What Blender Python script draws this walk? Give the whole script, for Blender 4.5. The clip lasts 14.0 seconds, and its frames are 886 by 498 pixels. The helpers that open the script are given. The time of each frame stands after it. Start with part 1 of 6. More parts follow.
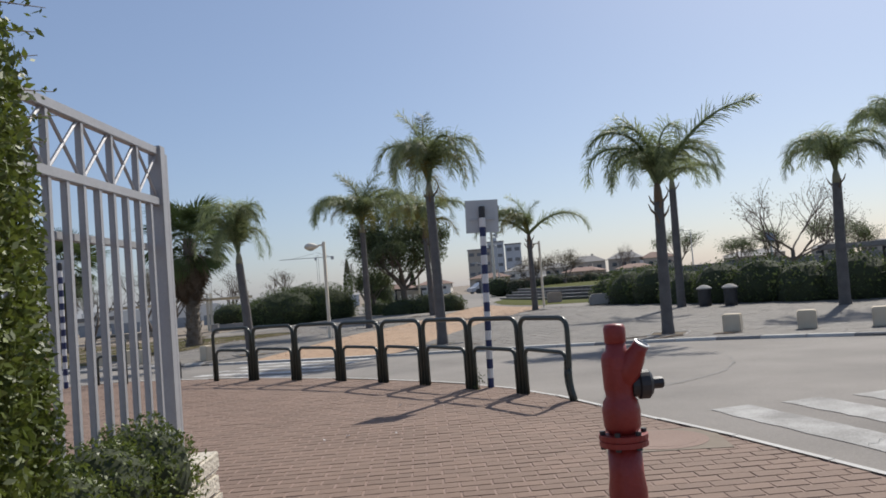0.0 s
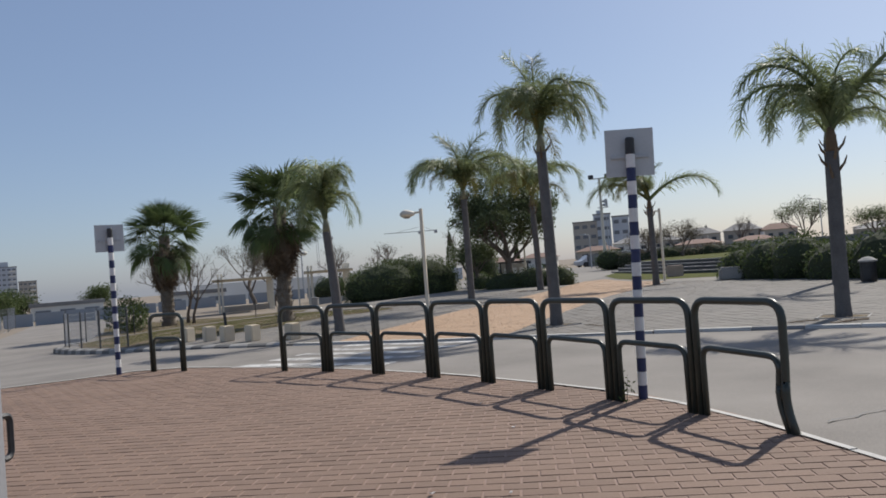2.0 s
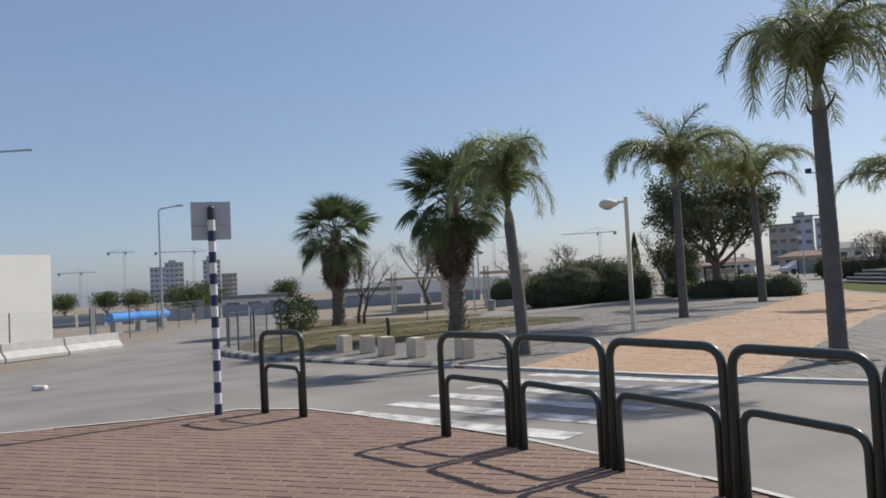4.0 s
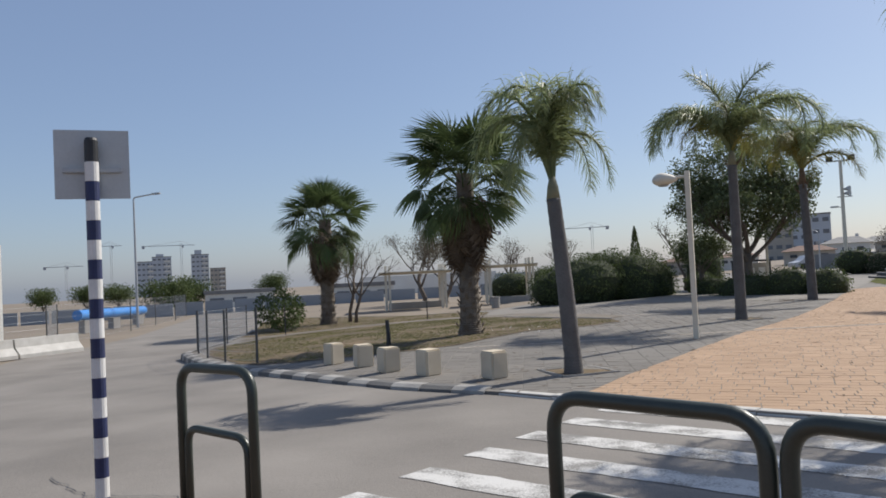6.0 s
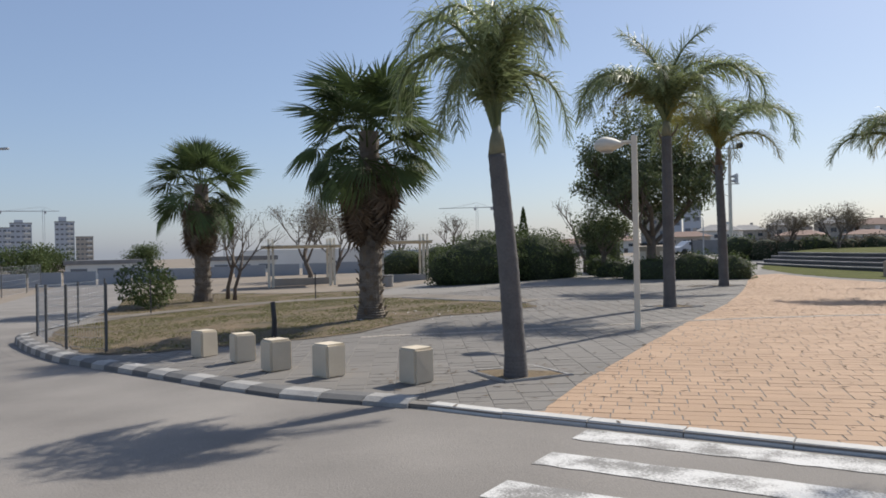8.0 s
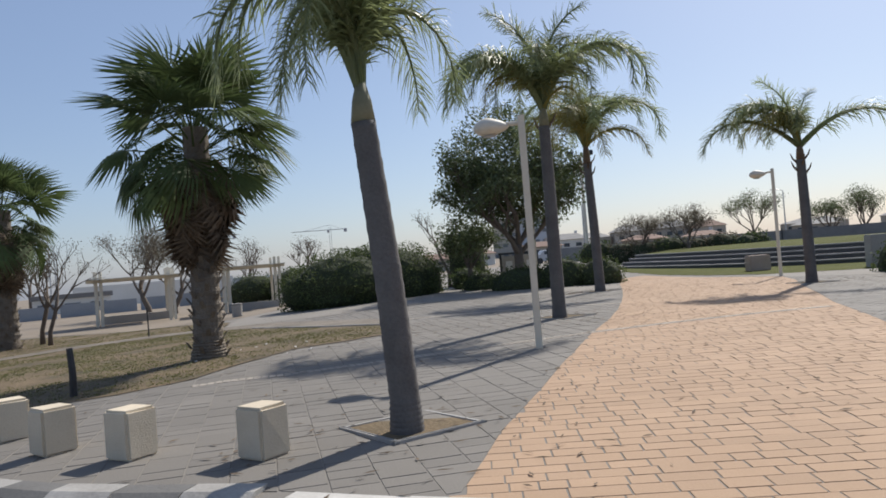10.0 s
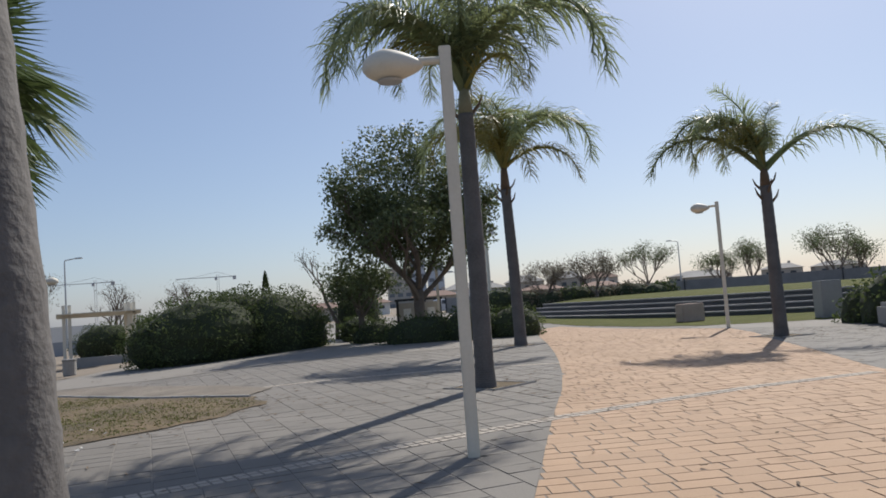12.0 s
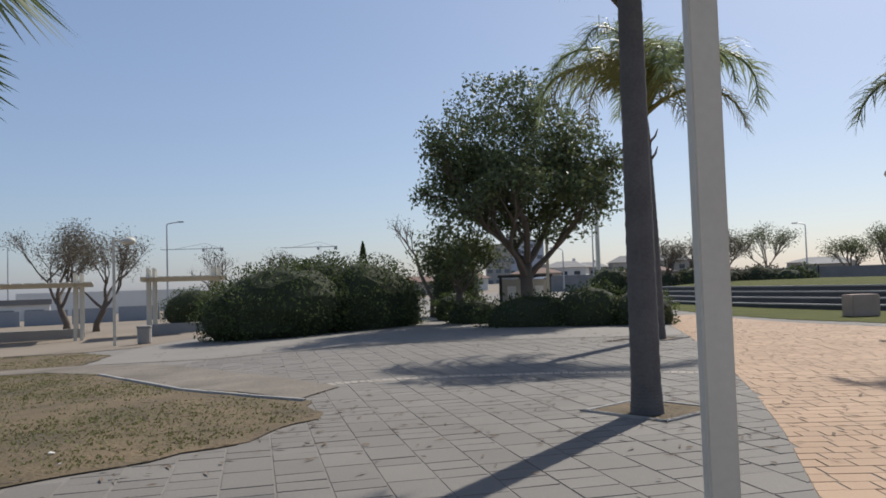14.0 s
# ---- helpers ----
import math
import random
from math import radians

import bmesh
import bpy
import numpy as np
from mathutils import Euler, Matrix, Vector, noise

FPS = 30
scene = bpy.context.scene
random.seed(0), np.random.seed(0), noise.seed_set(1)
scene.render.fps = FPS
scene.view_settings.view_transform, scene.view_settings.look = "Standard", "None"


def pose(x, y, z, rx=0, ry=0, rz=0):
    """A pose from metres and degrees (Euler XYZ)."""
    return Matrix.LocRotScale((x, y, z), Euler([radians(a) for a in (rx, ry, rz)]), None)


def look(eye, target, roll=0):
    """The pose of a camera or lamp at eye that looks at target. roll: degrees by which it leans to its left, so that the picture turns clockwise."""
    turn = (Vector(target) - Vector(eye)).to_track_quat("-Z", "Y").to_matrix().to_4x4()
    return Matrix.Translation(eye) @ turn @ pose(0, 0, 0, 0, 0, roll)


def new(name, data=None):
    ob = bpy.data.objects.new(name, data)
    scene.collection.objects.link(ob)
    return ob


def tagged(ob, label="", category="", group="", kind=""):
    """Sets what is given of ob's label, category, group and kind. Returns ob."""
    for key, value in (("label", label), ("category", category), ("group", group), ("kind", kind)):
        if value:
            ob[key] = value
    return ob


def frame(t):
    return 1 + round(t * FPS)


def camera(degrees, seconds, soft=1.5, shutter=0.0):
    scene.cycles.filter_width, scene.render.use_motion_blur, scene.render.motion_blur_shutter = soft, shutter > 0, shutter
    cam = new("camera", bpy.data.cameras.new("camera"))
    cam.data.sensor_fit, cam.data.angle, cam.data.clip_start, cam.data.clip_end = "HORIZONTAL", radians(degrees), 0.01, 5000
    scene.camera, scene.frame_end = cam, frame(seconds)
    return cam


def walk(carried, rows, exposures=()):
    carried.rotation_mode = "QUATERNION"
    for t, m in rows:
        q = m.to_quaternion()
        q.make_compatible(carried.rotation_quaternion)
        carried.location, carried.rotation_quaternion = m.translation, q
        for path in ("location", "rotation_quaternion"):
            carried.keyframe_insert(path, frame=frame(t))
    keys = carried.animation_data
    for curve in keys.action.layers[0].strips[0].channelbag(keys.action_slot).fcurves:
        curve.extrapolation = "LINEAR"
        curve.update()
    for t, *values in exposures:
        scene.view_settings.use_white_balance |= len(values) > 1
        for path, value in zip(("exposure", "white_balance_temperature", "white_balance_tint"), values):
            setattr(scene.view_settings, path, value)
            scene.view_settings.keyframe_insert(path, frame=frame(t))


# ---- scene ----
cam = camera(60.0, 14.0, soft=1.75)
PATH = [
    (0, (1.18, -0.21, 1.274), (0.969, 1.777, 1.371), -4.5),
    (0.5, (1.105, 0.503, 1.242), (0.955, 2.497, 1.287), -2.9),
    (1, (0.993, 1.137, 1.25), (0.717, 3.117, 1.316), -2.9),
    (1.5, (0.845, 1.779, 1.236), (0.536, 3.755, 1.226), -3.7),
    (2, (0.669, 2.413, 1.237), (0.189, 4.354, 1.286), -4.4),
    (2.5, (0.446, 3.035, 1.233), (-0.174, 4.936, 1.269), -3.8),
    (2.8, (0.33, 3.386, 1.224), (-0.313, 5.275, 1.361), -3.9),
    (3, (0.24, 3.68, 1.237), (-0.426, 5.561, 1.377), -7.0),
    (3.2, (0.038, 4.186, 1.253), (-0.645, 6.062, 1.361), -5.1),
    (3.5, (-0.265, 4.945, 1.279), (-0.985, 6.81, 1.337), -2.7),
    (3.7, (-0.567, 5.433, 1.292), (-1.36, 7.266, 1.36), -2.8),
    (4, (-1.02, 6.165, 1.311), (-1.925, 7.947, 1.391), -2.9),
    (4.2, (-1.314, 6.633, 1.306), (-2.252, 8.398, 1.371), -1.1),
    (6.5, (-3.487, 9.695, 1.318), (-4.362, 11.493, 1.383), -3.0),
    (6.8, (-3.745, 10.059, 1.306), (-4.612, 11.861, 1.356), -1.2),
    (7, (-3.827, 10.259, 1.308), (-4.64, 12.086, 1.332), -1.2),
    (7.5, (-4.095, 10.718, 1.298), (-4.759, 12.604, 1.334), -4.6),
    (8, (-4.41, 11.257, 1.286), (-5.017, 13.163, 1.282), -1.2),
    (8.3, (-4.556, 11.547, 1.289), (-4.951, 13.507, 1.257), -2.5),
    (8.5, (-4.624, 11.687, 1.329), (-4.969, 13.657, 1.359), -4.9),
    (8.6, (-4.665, 11.792, 1.34), (-4.997, 13.764, 1.384), -5.2),
    (11, (-5.287, 15.596, 1.052), (-5.307, 17.595, 1.07), -0.5),
    (11.2, (-5.296, 16.099, 1.062), (-5.215, 18.094, 1.19), -1.3),
    (11.5, (-5.324, 16.848, 1.012), (-5.19, 18.84, 1.143), -3.3),
    (12, (-5.428, 18.03, 1.056), (-5.383, 20.024, 1.196), -4.1),
    (12.2, (-5.422, 18.313, 1.054), (-5.344, 20.305, 1.213), -4.2),
    (12.5, (-5.47, 18.776, 1.044), (-5.417, 20.773, 1.147), -2.9),
    (13, (-5.524, 19.63, 1.021), (-5.557, 21.626, 1.145), -0.9),
    (13.4, (-5.591, 20.317, 1.086), (-5.786, 22.304, 1.201), -1.3),
    (13.5, (-5.597, 20.462, 1.089), (-5.8, 22.449, 1.202), -1.2),
    (14, (-5.746, 21.305, 1.079), (-5.96, 23.291, 1.17), -1.8),
]
EXPOSURES = [(0, 0.0), (1.5, -0.09), (3.5, 0.03), (6.5, 0.03), (7.5, 0.13), (8.5, 0.13), (11, 0.08), (12, 0.0), (13, -0.15), (13.5, -0.13), (14, 0.0)]
walk(cam, [(t, look(eye, target, roll)) for t, eye, target, roll in PATH], EXPOSURES)

# world and sun: clear sky, sun ahead and to the right
SUN_AZ, SUN_EL = 28.0, 44.0
world = bpy.data.worlds.new("world")
scene.world = world
world.use_nodes = True
wn = world.node_tree
wn.nodes.clear()
sky = wn.nodes.new("ShaderNodeTexSky")
sky.sky_type, sky.sun_disc = "NISHITA", False
sky.sun_elevation, sky.sun_rotation = radians(SUN_EL), radians(SUN_AZ)
sky.altitude, sky.air_density, sky.dust_density, sky.ozone_density = 50, 0.95, 1.1, 2.2
wb = wn.nodes.new("ShaderNodeBackground")
wb.inputs["Strength"].default_value = 0.1
wo = wn.nodes.new("ShaderNodeOutputWorld")
haze = wn.nodes.new("ShaderNodeMix")
haze.data_type = "RGBA"
haze.inputs["Factor"].default_value, haze.inputs["B"].default_value = 0.32, (3.35, 4.4, 7.0, 1)
wn.links.new(sky.outputs[0], haze.inputs["A"])
wn.links.new(haze.outputs["Result"], wb.inputs[0])
wn.links.new(wb.outputs[0], wo.inputs[0])
sun = new("sun", bpy.data.lights.new("sun", "SUN"))
sun.data.energy, sun.data.angle, sun.data.color = 4.9, radians(0.6), (1.0, 0.95, 0.87)
a, e = radians(SUN_AZ), radians(SUN_EL)
sun.matrix_world = look((0, 0, 0), (-math.sin(a) * math.cos(e), -math.cos(a) * math.cos(e), -math.sin(e)))


# ---- materials ----
def links(nt, *pairs):
    for o, i in pairs:
        nt.links.new(o, i)


def surf(name, dark, light, rough=0.8, scale=1.5, fine=60.0, bump=0.3, metal=0.0, rnd=0.0, island=0.0, depth=0.01, translucent=0.0, spec=0.5, sharp=None):
    """Two colours mixed by a coarse and a fine noise, relief from the fine one, and a shift in value from piece to piece."""
    m = bpy.data.materials.new(name)
    m.use_nodes = True
    nt = m.node_tree
    nt.nodes.clear()
    n = nt.nodes.new
    out, bs, geo, tex = n("ShaderNodeOutputMaterial"), n("ShaderNodeBsdfPrincipled"), n("ShaderNodeNewGeometry"), n("ShaderNodeTexCoord")
    n1, n2, mix, add, hsv = n("ShaderNodeTexNoise"), n("ShaderNodeTexNoise"), n("ShaderNodeMix"), n("ShaderNodeMath"), n("ShaderNodeHueSaturation")
    mix.data_type = "RGBA"
    mix.inputs["A"].default_value, mix.inputs["B"].default_value = (*dark, 1), (*light, 1)
    n1.inputs["Scale"].default_value, n1.inputs["Detail"].default_value = scale, 5
    n2.inputs["Scale"].default_value, n2.inputs["Detail"].default_value = fine, 4
    place = geo.outputs["Position"]
    links(nt, (place, n1.inputs["Vector"]), (place, n2.inputs["Vector"]))
    add.operation = "MULTIPLY_ADD"
    add.inputs[1].default_value = 0.55
    sub = n("ShaderNodeMath")
    sub.operation = "MULTIPLY_ADD"
    sub.inputs[1].default_value, sub.inputs[2].default_value = 0.9, -0.25
    links(nt, (n2.outputs["Fac"], add.inputs[0]), (n1.outputs["Fac"], sub.inputs[0]), (sub.outputs[0], add.inputs[2]))
    links(nt, (mix.outputs["Result"], hsv.inputs["Color"]))
    if sharp:
        rng_ = n("ShaderNodeMapRange")
        rng_.inputs["From Min"].default_value, rng_.inputs["From Max"].default_value = sharp
        links(nt, (add.outputs[0], rng_.inputs["Value"]), (rng_.outputs["Result"], mix.inputs["Factor"]))
    else:
        links(nt, (add.outputs[0], mix.inputs["Factor"]))
    src = None
    if rnd:
        oi = n("ShaderNodeObjectInfo")
        src, amount = oi.outputs["Random"], rnd
    if island:
        src, amount = geo.outputs["Random Per Island"], island
    if src:
        val = n("ShaderNodeMath")
        val.operation = "MULTIPLY_ADD"
        val.inputs[1].default_value, val.inputs[2].default_value = amount, 1 - amount / 2
        links(nt, (src, val.inputs[0]), (val.outputs[0], hsv.inputs["Value"]))
    bs.inputs["Roughness"].default_value, bs.inputs["Metallic"].default_value = rough, metal
    bs.inputs["Specular IOR Level"].default_value = spec
    links(nt, (hsv.outputs["Color"], bs.inputs["Base Color"]))
    if bump:
        bp = n("ShaderNodeBump")
        bp.inputs["Strength"].default_value, bp.inputs["Distance"].default_value = bump, depth
        links(nt, (n2.outputs["Fac"], bp.inputs["Height"]), (bp.outputs["Normal"], bs.inputs["Normal"]))
    end = bs.outputs[0]
    if translucent:
        tr, ms = n("ShaderNodeBsdfTranslucent"), n("ShaderNodeMixShader")
        ms.inputs[0].default_value = translucent
        links(nt, (hsv.outputs["Color"], tr.inputs["Color"]), (bs.outputs[0], ms.inputs[1]), (tr.outputs[0], ms.inputs[2]))
        end = ms.outputs[0]
    links(nt, (end, out.inputs["Surface"]))
    return m


M = dict(
    asphalt=surf("asphalt", (0.146, 0.131, 0.115), (0.273, 0.247, 0.218), 0.9, 0.6, 70, 0.5, depth=0.01, sharp=(0.2, 0.8)),
    trodden=surf("trodden_path", (0.125, 0.105, 0.082), (0.235, 0.2, 0.16), 0.95, 1.1, 22, 0.6, depth=0.02, sharp=(0.3, 0.7)),
    kerb_worn=surf("kerb_worn", (0.19, 0.18, 0.165), (0.45, 0.43, 0.4), 0.9, 3, 40, 0.4, rnd=0.2),
    kerb_dark=surf("kerb_dark", (0.085, 0.082, 0.078), (0.19, 0.183, 0.173), 0.9, 3, 40, 0.4, rnd=0.2),
    sand=surf("sand", (0.15, 0.12, 0.088), (0.275, 0.225, 0.17), 0.95, 0.25, 9, 0.5),
    dirt=surf("dirt", (0.068, 0.053, 0.026), (0.175, 0.122, 0.066), 0.95, 1.3, 26, 0.8, depth=0.03, sharp=(0.25, 0.7)),
    bank=surf("grass_bank", (0.05, 0.062, 0.013), (0.115, 0.112, 0.03), 0.95, 0.7, 25, 0.8, depth=0.03, spec=0.1),
    pink=surf("pink_stone", (0.36, 0.27, 0.22), (0.50, 0.40, 0.33), 0.9, 4, 40, 0.4),
    lawn=surf("lawn", (0.115, 0.108, 0.046), (0.25, 0.215, 0.12), 0.95, 0.6, 25, 0.8, depth=0.03),
    grass=surf("grass", (0.10, 0.115, 0.035), (0.215, 0.20, 0.08), 0.9, 2, 30, 0.3, rnd=0.3, island=0.5, translucent=0.3),
    brick_joint=surf("brick_joint", (0.19, 0.13, 0.10), (0.32, 0.225, 0.18), 0.95, 2, 40, 0.3),
    brick=surf("brick_paver", (0.158, 0.10, 0.07), (0.235, 0.157, 0.114), 0.85, 0.9, 70, 0.35, rnd=0.16),
    brick_rest=surf("brick_paver_rest", (0.158, 0.10, 0.07), (0.235, 0.157, 0.114), 0.85, 0.9, 70, 0.35, island=0.16),
    orange_joint=surf("orange_joint", (0.24, 0.155, 0.095), (0.44, 0.30, 0.19), 0.95, 2, 40, 0.3),
    orange=surf("orange_paver", (0.31, 0.196, 0.114), (0.435, 0.292, 0.186), 0.85, 0.7, 60, 0.3, rnd=0.12),
    orange_rest=surf("orange_paver_rest", (0.31, 0.196, 0.114), (0.435, 0.292, 0.186), 0.85, 0.7, 60, 0.3, island=0.12),
    grey_joint=surf("grey_joint", (0.14, 0.127, 0.112), (0.24, 0.22, 0.195), 0.95, 2, 40, 0.3),
    grey=surf("grey_paver", (0.125, 0.113, 0.098), (0.20, 0.182, 0.16), 0.85, 0.6, 60, 0.3, rnd=0.16),
    grey_rest=surf("grey_paver_rest", (0.125, 0.113, 0.098), (0.20, 0.182, 0.16), 0.85, 0.6, 60, 0.3, island=0.16),
    plaza=surf("plaza_far", (0.17, 0.153, 0.132), (0.26, 0.238, 0.208), 0.9, 0.5, 14, 0.4),
    white_stone=surf("white_stone", (0.29, 0.25, 0.205), (0.42, 0.37, 0.31), 0.85, 2, 50, 0.3, rnd=0.12),
    kerb_white=surf("kerb_white", (0.35, 0.33, 0.30), (0.64, 0.62, 0.58), 0.85, 3, 40, 0.3, rnd=0.1),
    kerb_grey=surf("kerb_grey", (0.15, 0.145, 0.14), (0.29, 0.28, 0.27), 0.9, 3, 40, 0.3, rnd=0.15),
    road_paint=surf("road_paint", (0.20, 0.19, 0.175), (0.57, 0.555, 0.525), 0.85, 3.5, 60, 0.4, sharp=(0.36, 0.56)),
    old_paint=surf("old_road_paint", (0.20, 0.19, 0.175), (0.42, 0.41, 0.385), 0.85, 2.5, 60, 0.4, sharp=(0.3, 0.7)),
    bollard=surf("bollard_stone", (0.52, 0.435, 0.32), (0.69, 0.6, 0.465), 0.9, 4, 70, 0.4, rnd=0.1),
    limestone=surf("limestone", (0.45, 0.40, 0.32), (0.66, 0.60, 0.50), 0.9, 3, 40, 0.9, depth=0.02, rnd=0.12),
    concrete=surf("concrete", (0.26, 0.25, 0.235), (0.42, 0.40, 0.375), 0.9, 1.2, 30, 0.3),
    tube=surf("dark_tube", (0.022, 0.028, 0.022), (0.05, 0.06, 0.048), 0.38, 6, 80, 0.1, metal=0.0),
    steel=surf("grey_steel", (0.35, 0.36, 0.37), (0.50, 0.51, 0.52), 0.45, 4, 60, 0.05, metal=0.4),
    plate=surf("plate_back", (0.40, 0.41, 0.41), (0.55, 0.56, 0.56), 0.5, 5, 60, 0.05, metal=0.3),
    band_white=surf("band_white", (0.55, 0.54, 0.52), (0.78, 0.77, 0.75), 0.6, 8, 60, 0.1),
    band_blue=surf("band_blue", (0.012, 0.017, 0.055), (0.028, 0.04, 0.125), 0.55, 8, 60, 0.1),
    cream=surf("cream_paint", (0.58, 0.53, 0.43), (0.74, 0.69, 0.58), 0.6, 3, 40, 0.1),
    gate=surf("gate_paint", (0.27, 0.27, 0.28), (0.39, 0.39, 0.40), 0.5, 5, 60, 0.1, metal=0.15),
    red=surf("hydrant_red", (0.18, 0.015, 0.012), (0.30, 0.038, 0.03), 0.45, 9, 50, 0.3),
    dark=surf("dark_metal", (0.02, 0.02, 0.022), (0.06, 0.06, 0.062), 0.5, 8, 60, 0.1, metal=0.3),
    bark=surf("palm_bark", (0.072, 0.068, 0.066), (0.162, 0.153, 0.148), 0.9, 5, 40, 0.35, depth=0.02),
    fan_bark=surf("fan_palm_bark", (0.10, 0.08, 0.06), (0.25, 0.21, 0.165), 0.95, 4, 24, 0.9, depth=0.04),
    wood=surf("bare_wood", (0.09, 0.07, 0.055), (0.20, 0.165, 0.135), 0.95, 3, 20, 0.6),
    frond=surf("frond_green", (0.135, 0.18, 0.085), (0.315, 0.345, 0.165), 0.46, 1.2, 20, 0.0, rnd=0.5, translucent=0.52, spec=0.4),
    frond_yellow=surf("frond_yellow", (0.16, 0.15, 0.03), (0.30, 0.26, 0.07), 0.45, 1.2, 20, 0.0, rnd=0.3, translucent=0.35),
    shaft=surf("crown_shaft", (0.15, 0.15, 0.09), (0.26, 0.25, 0.17), 0.7, 4, 30, 0.2),
    fan=surf("fan_green", (0.05, 0.078, 0.028), (0.12, 0.155, 0.06), 0.6, 1.2, 20, 0.0, rnd=0.5, translucent=0.3, spec=0.18),
    dead=surf("dead_frond", (0.085, 0.06, 0.04), (0.21, 0.155, 0.105), 0.9, 2, 20, 0.2, rnd=0.4, translucent=0.15),
    leaf=surf("tree_leaf", (0.07, 0.095, 0.038), (0.165, 0.195, 0.08), 0.55, 0.8, 20, 0.0, island=0.8, translucent=0.25),
    bush=surf("bush_leaf", (0.05, 0.074, 0.027), (0.12, 0.148, 0.055), 0.7, 0.8, 20, 0.0, island=0.6, translucent=0.3, spec=0.2),
    # near-black green: the shade deep inside a bush, put into the colour
    bush_shade_core=surf("bush_shade_core", (0.024, 0.032, 0.014), (0.05, 0.06, 0.026), 0.95, 2, 20, 0.3),
    hedge=surf("hedge_leaf", (0.05, 0.078, 0.013), (0.165, 0.195, 0.04), 0.5, 2, 20, 0.0, island=0.8, translucent=0.3),
    twig=surf("twig_leaf", (0.10, 0.085, 0.06), (0.20, 0.17, 0.12), 0.9, 1, 20, 0.0, island=0.5, translucent=0.2),
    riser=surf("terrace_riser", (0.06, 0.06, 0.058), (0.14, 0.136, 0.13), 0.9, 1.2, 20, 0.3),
    # paler than the house windows: distance haze is mixed into this colour
    hazed_window=surf("hazed_window", (0.12, 0.13, 0.145), (0.2, 0.21, 0.225), 0.4, 0.3, 8, 0.0),
    site_fence=surf("site_fence", (0.24, 0.26, 0.285), (0.33, 0.35, 0.375), 0.7, 0.6, 8, 0.2),
    wall_white=surf("white_render", (0.62, 0.60, 0.55), (0.80, 0.78, 0.73), 0.9, 0.5, 20, 0.2),
    # grey lightened towards blue, carrying the haze of distance in its colour
    hazed_wall_grey=surf("hazed_grey_render", (0.42, 0.45, 0.49), (0.55, 0.58, 0.62), 0.9, 0.3, 10, 0.2),
    wall_beige=surf("beige_render", (0.36, 0.32, 0.27), (0.5, 0.455, 0.39), 0.9, 0.4, 10, 0.2, rnd=0.25),
    roof_red=surf("roof_tile", (0.14, 0.085, 0.065), (0.23, 0.14, 0.105), 0.9, 1.5, 12, 0.4, rnd=0.2),
    roof_grey=surf("roof_grey", (0.16, 0.155, 0.15), (0.28, 0.27, 0.26), 0.9, 1.5, 12, 0.3, rnd=0.2),
    window=surf("window_dark", (0.03, 0.04, 0.05), (0.07, 0.08, 0.10), 0.15, 1, 10, 0.0),
    blue=surf("blue_sheet", (0.03, 0.17, 0.50), (0.06, 0.28, 0.68), 0.45, 0.8, 10, 0.1),
    crane=surf("crane_steel", (0.30, 0.31, 0.33), (0.42, 0.43, 0.45), 0.7, 1, 10, 0.0),
    litter=surf("litter", (0.6, 0.58, 0.54), (0.8, 0.78, 0.74), 0.8, 9, 60, 0.2),
    car=surf("car_paint", (0.45, 0.46, 0.48), (0.60, 0.61, 0.63), 0.3, 1, 10, 0.0, rnd=0.7),
)


# ---- mesh helpers ----
def part(name, bm, material, parent=None, label="", smooth=False):
    """One mesh object from a bmesh, alone or under a thing or a part."""
    me = bpy.data.meshes.new(name)
    bm.to_mesh(me)
    bm.free()
    if smooth:
        me.polygons.foreach_set("use_smooth", [True] * len(me.polygons))
    me.materials.append(M[material])
    ob = new(name, me)
    ob.parent = parent
    if label:
        tagged(ob, label)
    return ob


def piece(name, me, m, parent):
    """Another object on a mesh that is there already."""
    ob = new(name, me)
    ob.parent = parent
    ob.matrix_basis = m
    return ob


def from_arrays(name, verts, faces, material, parent=None, label=""):
    me = bpy.data.meshes.new(name)
    me.from_pydata(verts, [], faces)
    me.materials.append(M[material])
    ob = new(name, me)
    ob.parent = parent
    if label:
        tagged(ob, label)
    return ob


def empty(name, m, label, category, group="", kind=""):
    ob = new(name)
    ob.empty_display_size = 0.1
    ob.matrix_basis = m
    return tagged(ob, label, category, group, kind)


def box(bm, c, s, bevel=0.0, m=None, taper=1.0):
    """A box with its centre at c and sides s, its edges rounded by bevel; taper scales its top."""
    r = bmesh.ops.create_cube(bm, size=1.0)
    vs = r["verts"]
    for v in vs:
        k = taper if v.co.z > 0 else 1.0
        v.co = Vector((v.co.x * s[0] * k + c[0], v.co.y * s[1] * k + c[1], v.co.z * s[2] + c[2]))
        if m is not None:
            v.co = m @ v.co
    if bevel:
        es = list({ed for v in vs for ed in v.link_edges})
        bmesh.ops.bevel(bm, geom=es, offset=bevel, segments=2, affect="EDGES", clamp_overlap=True)
    return bm


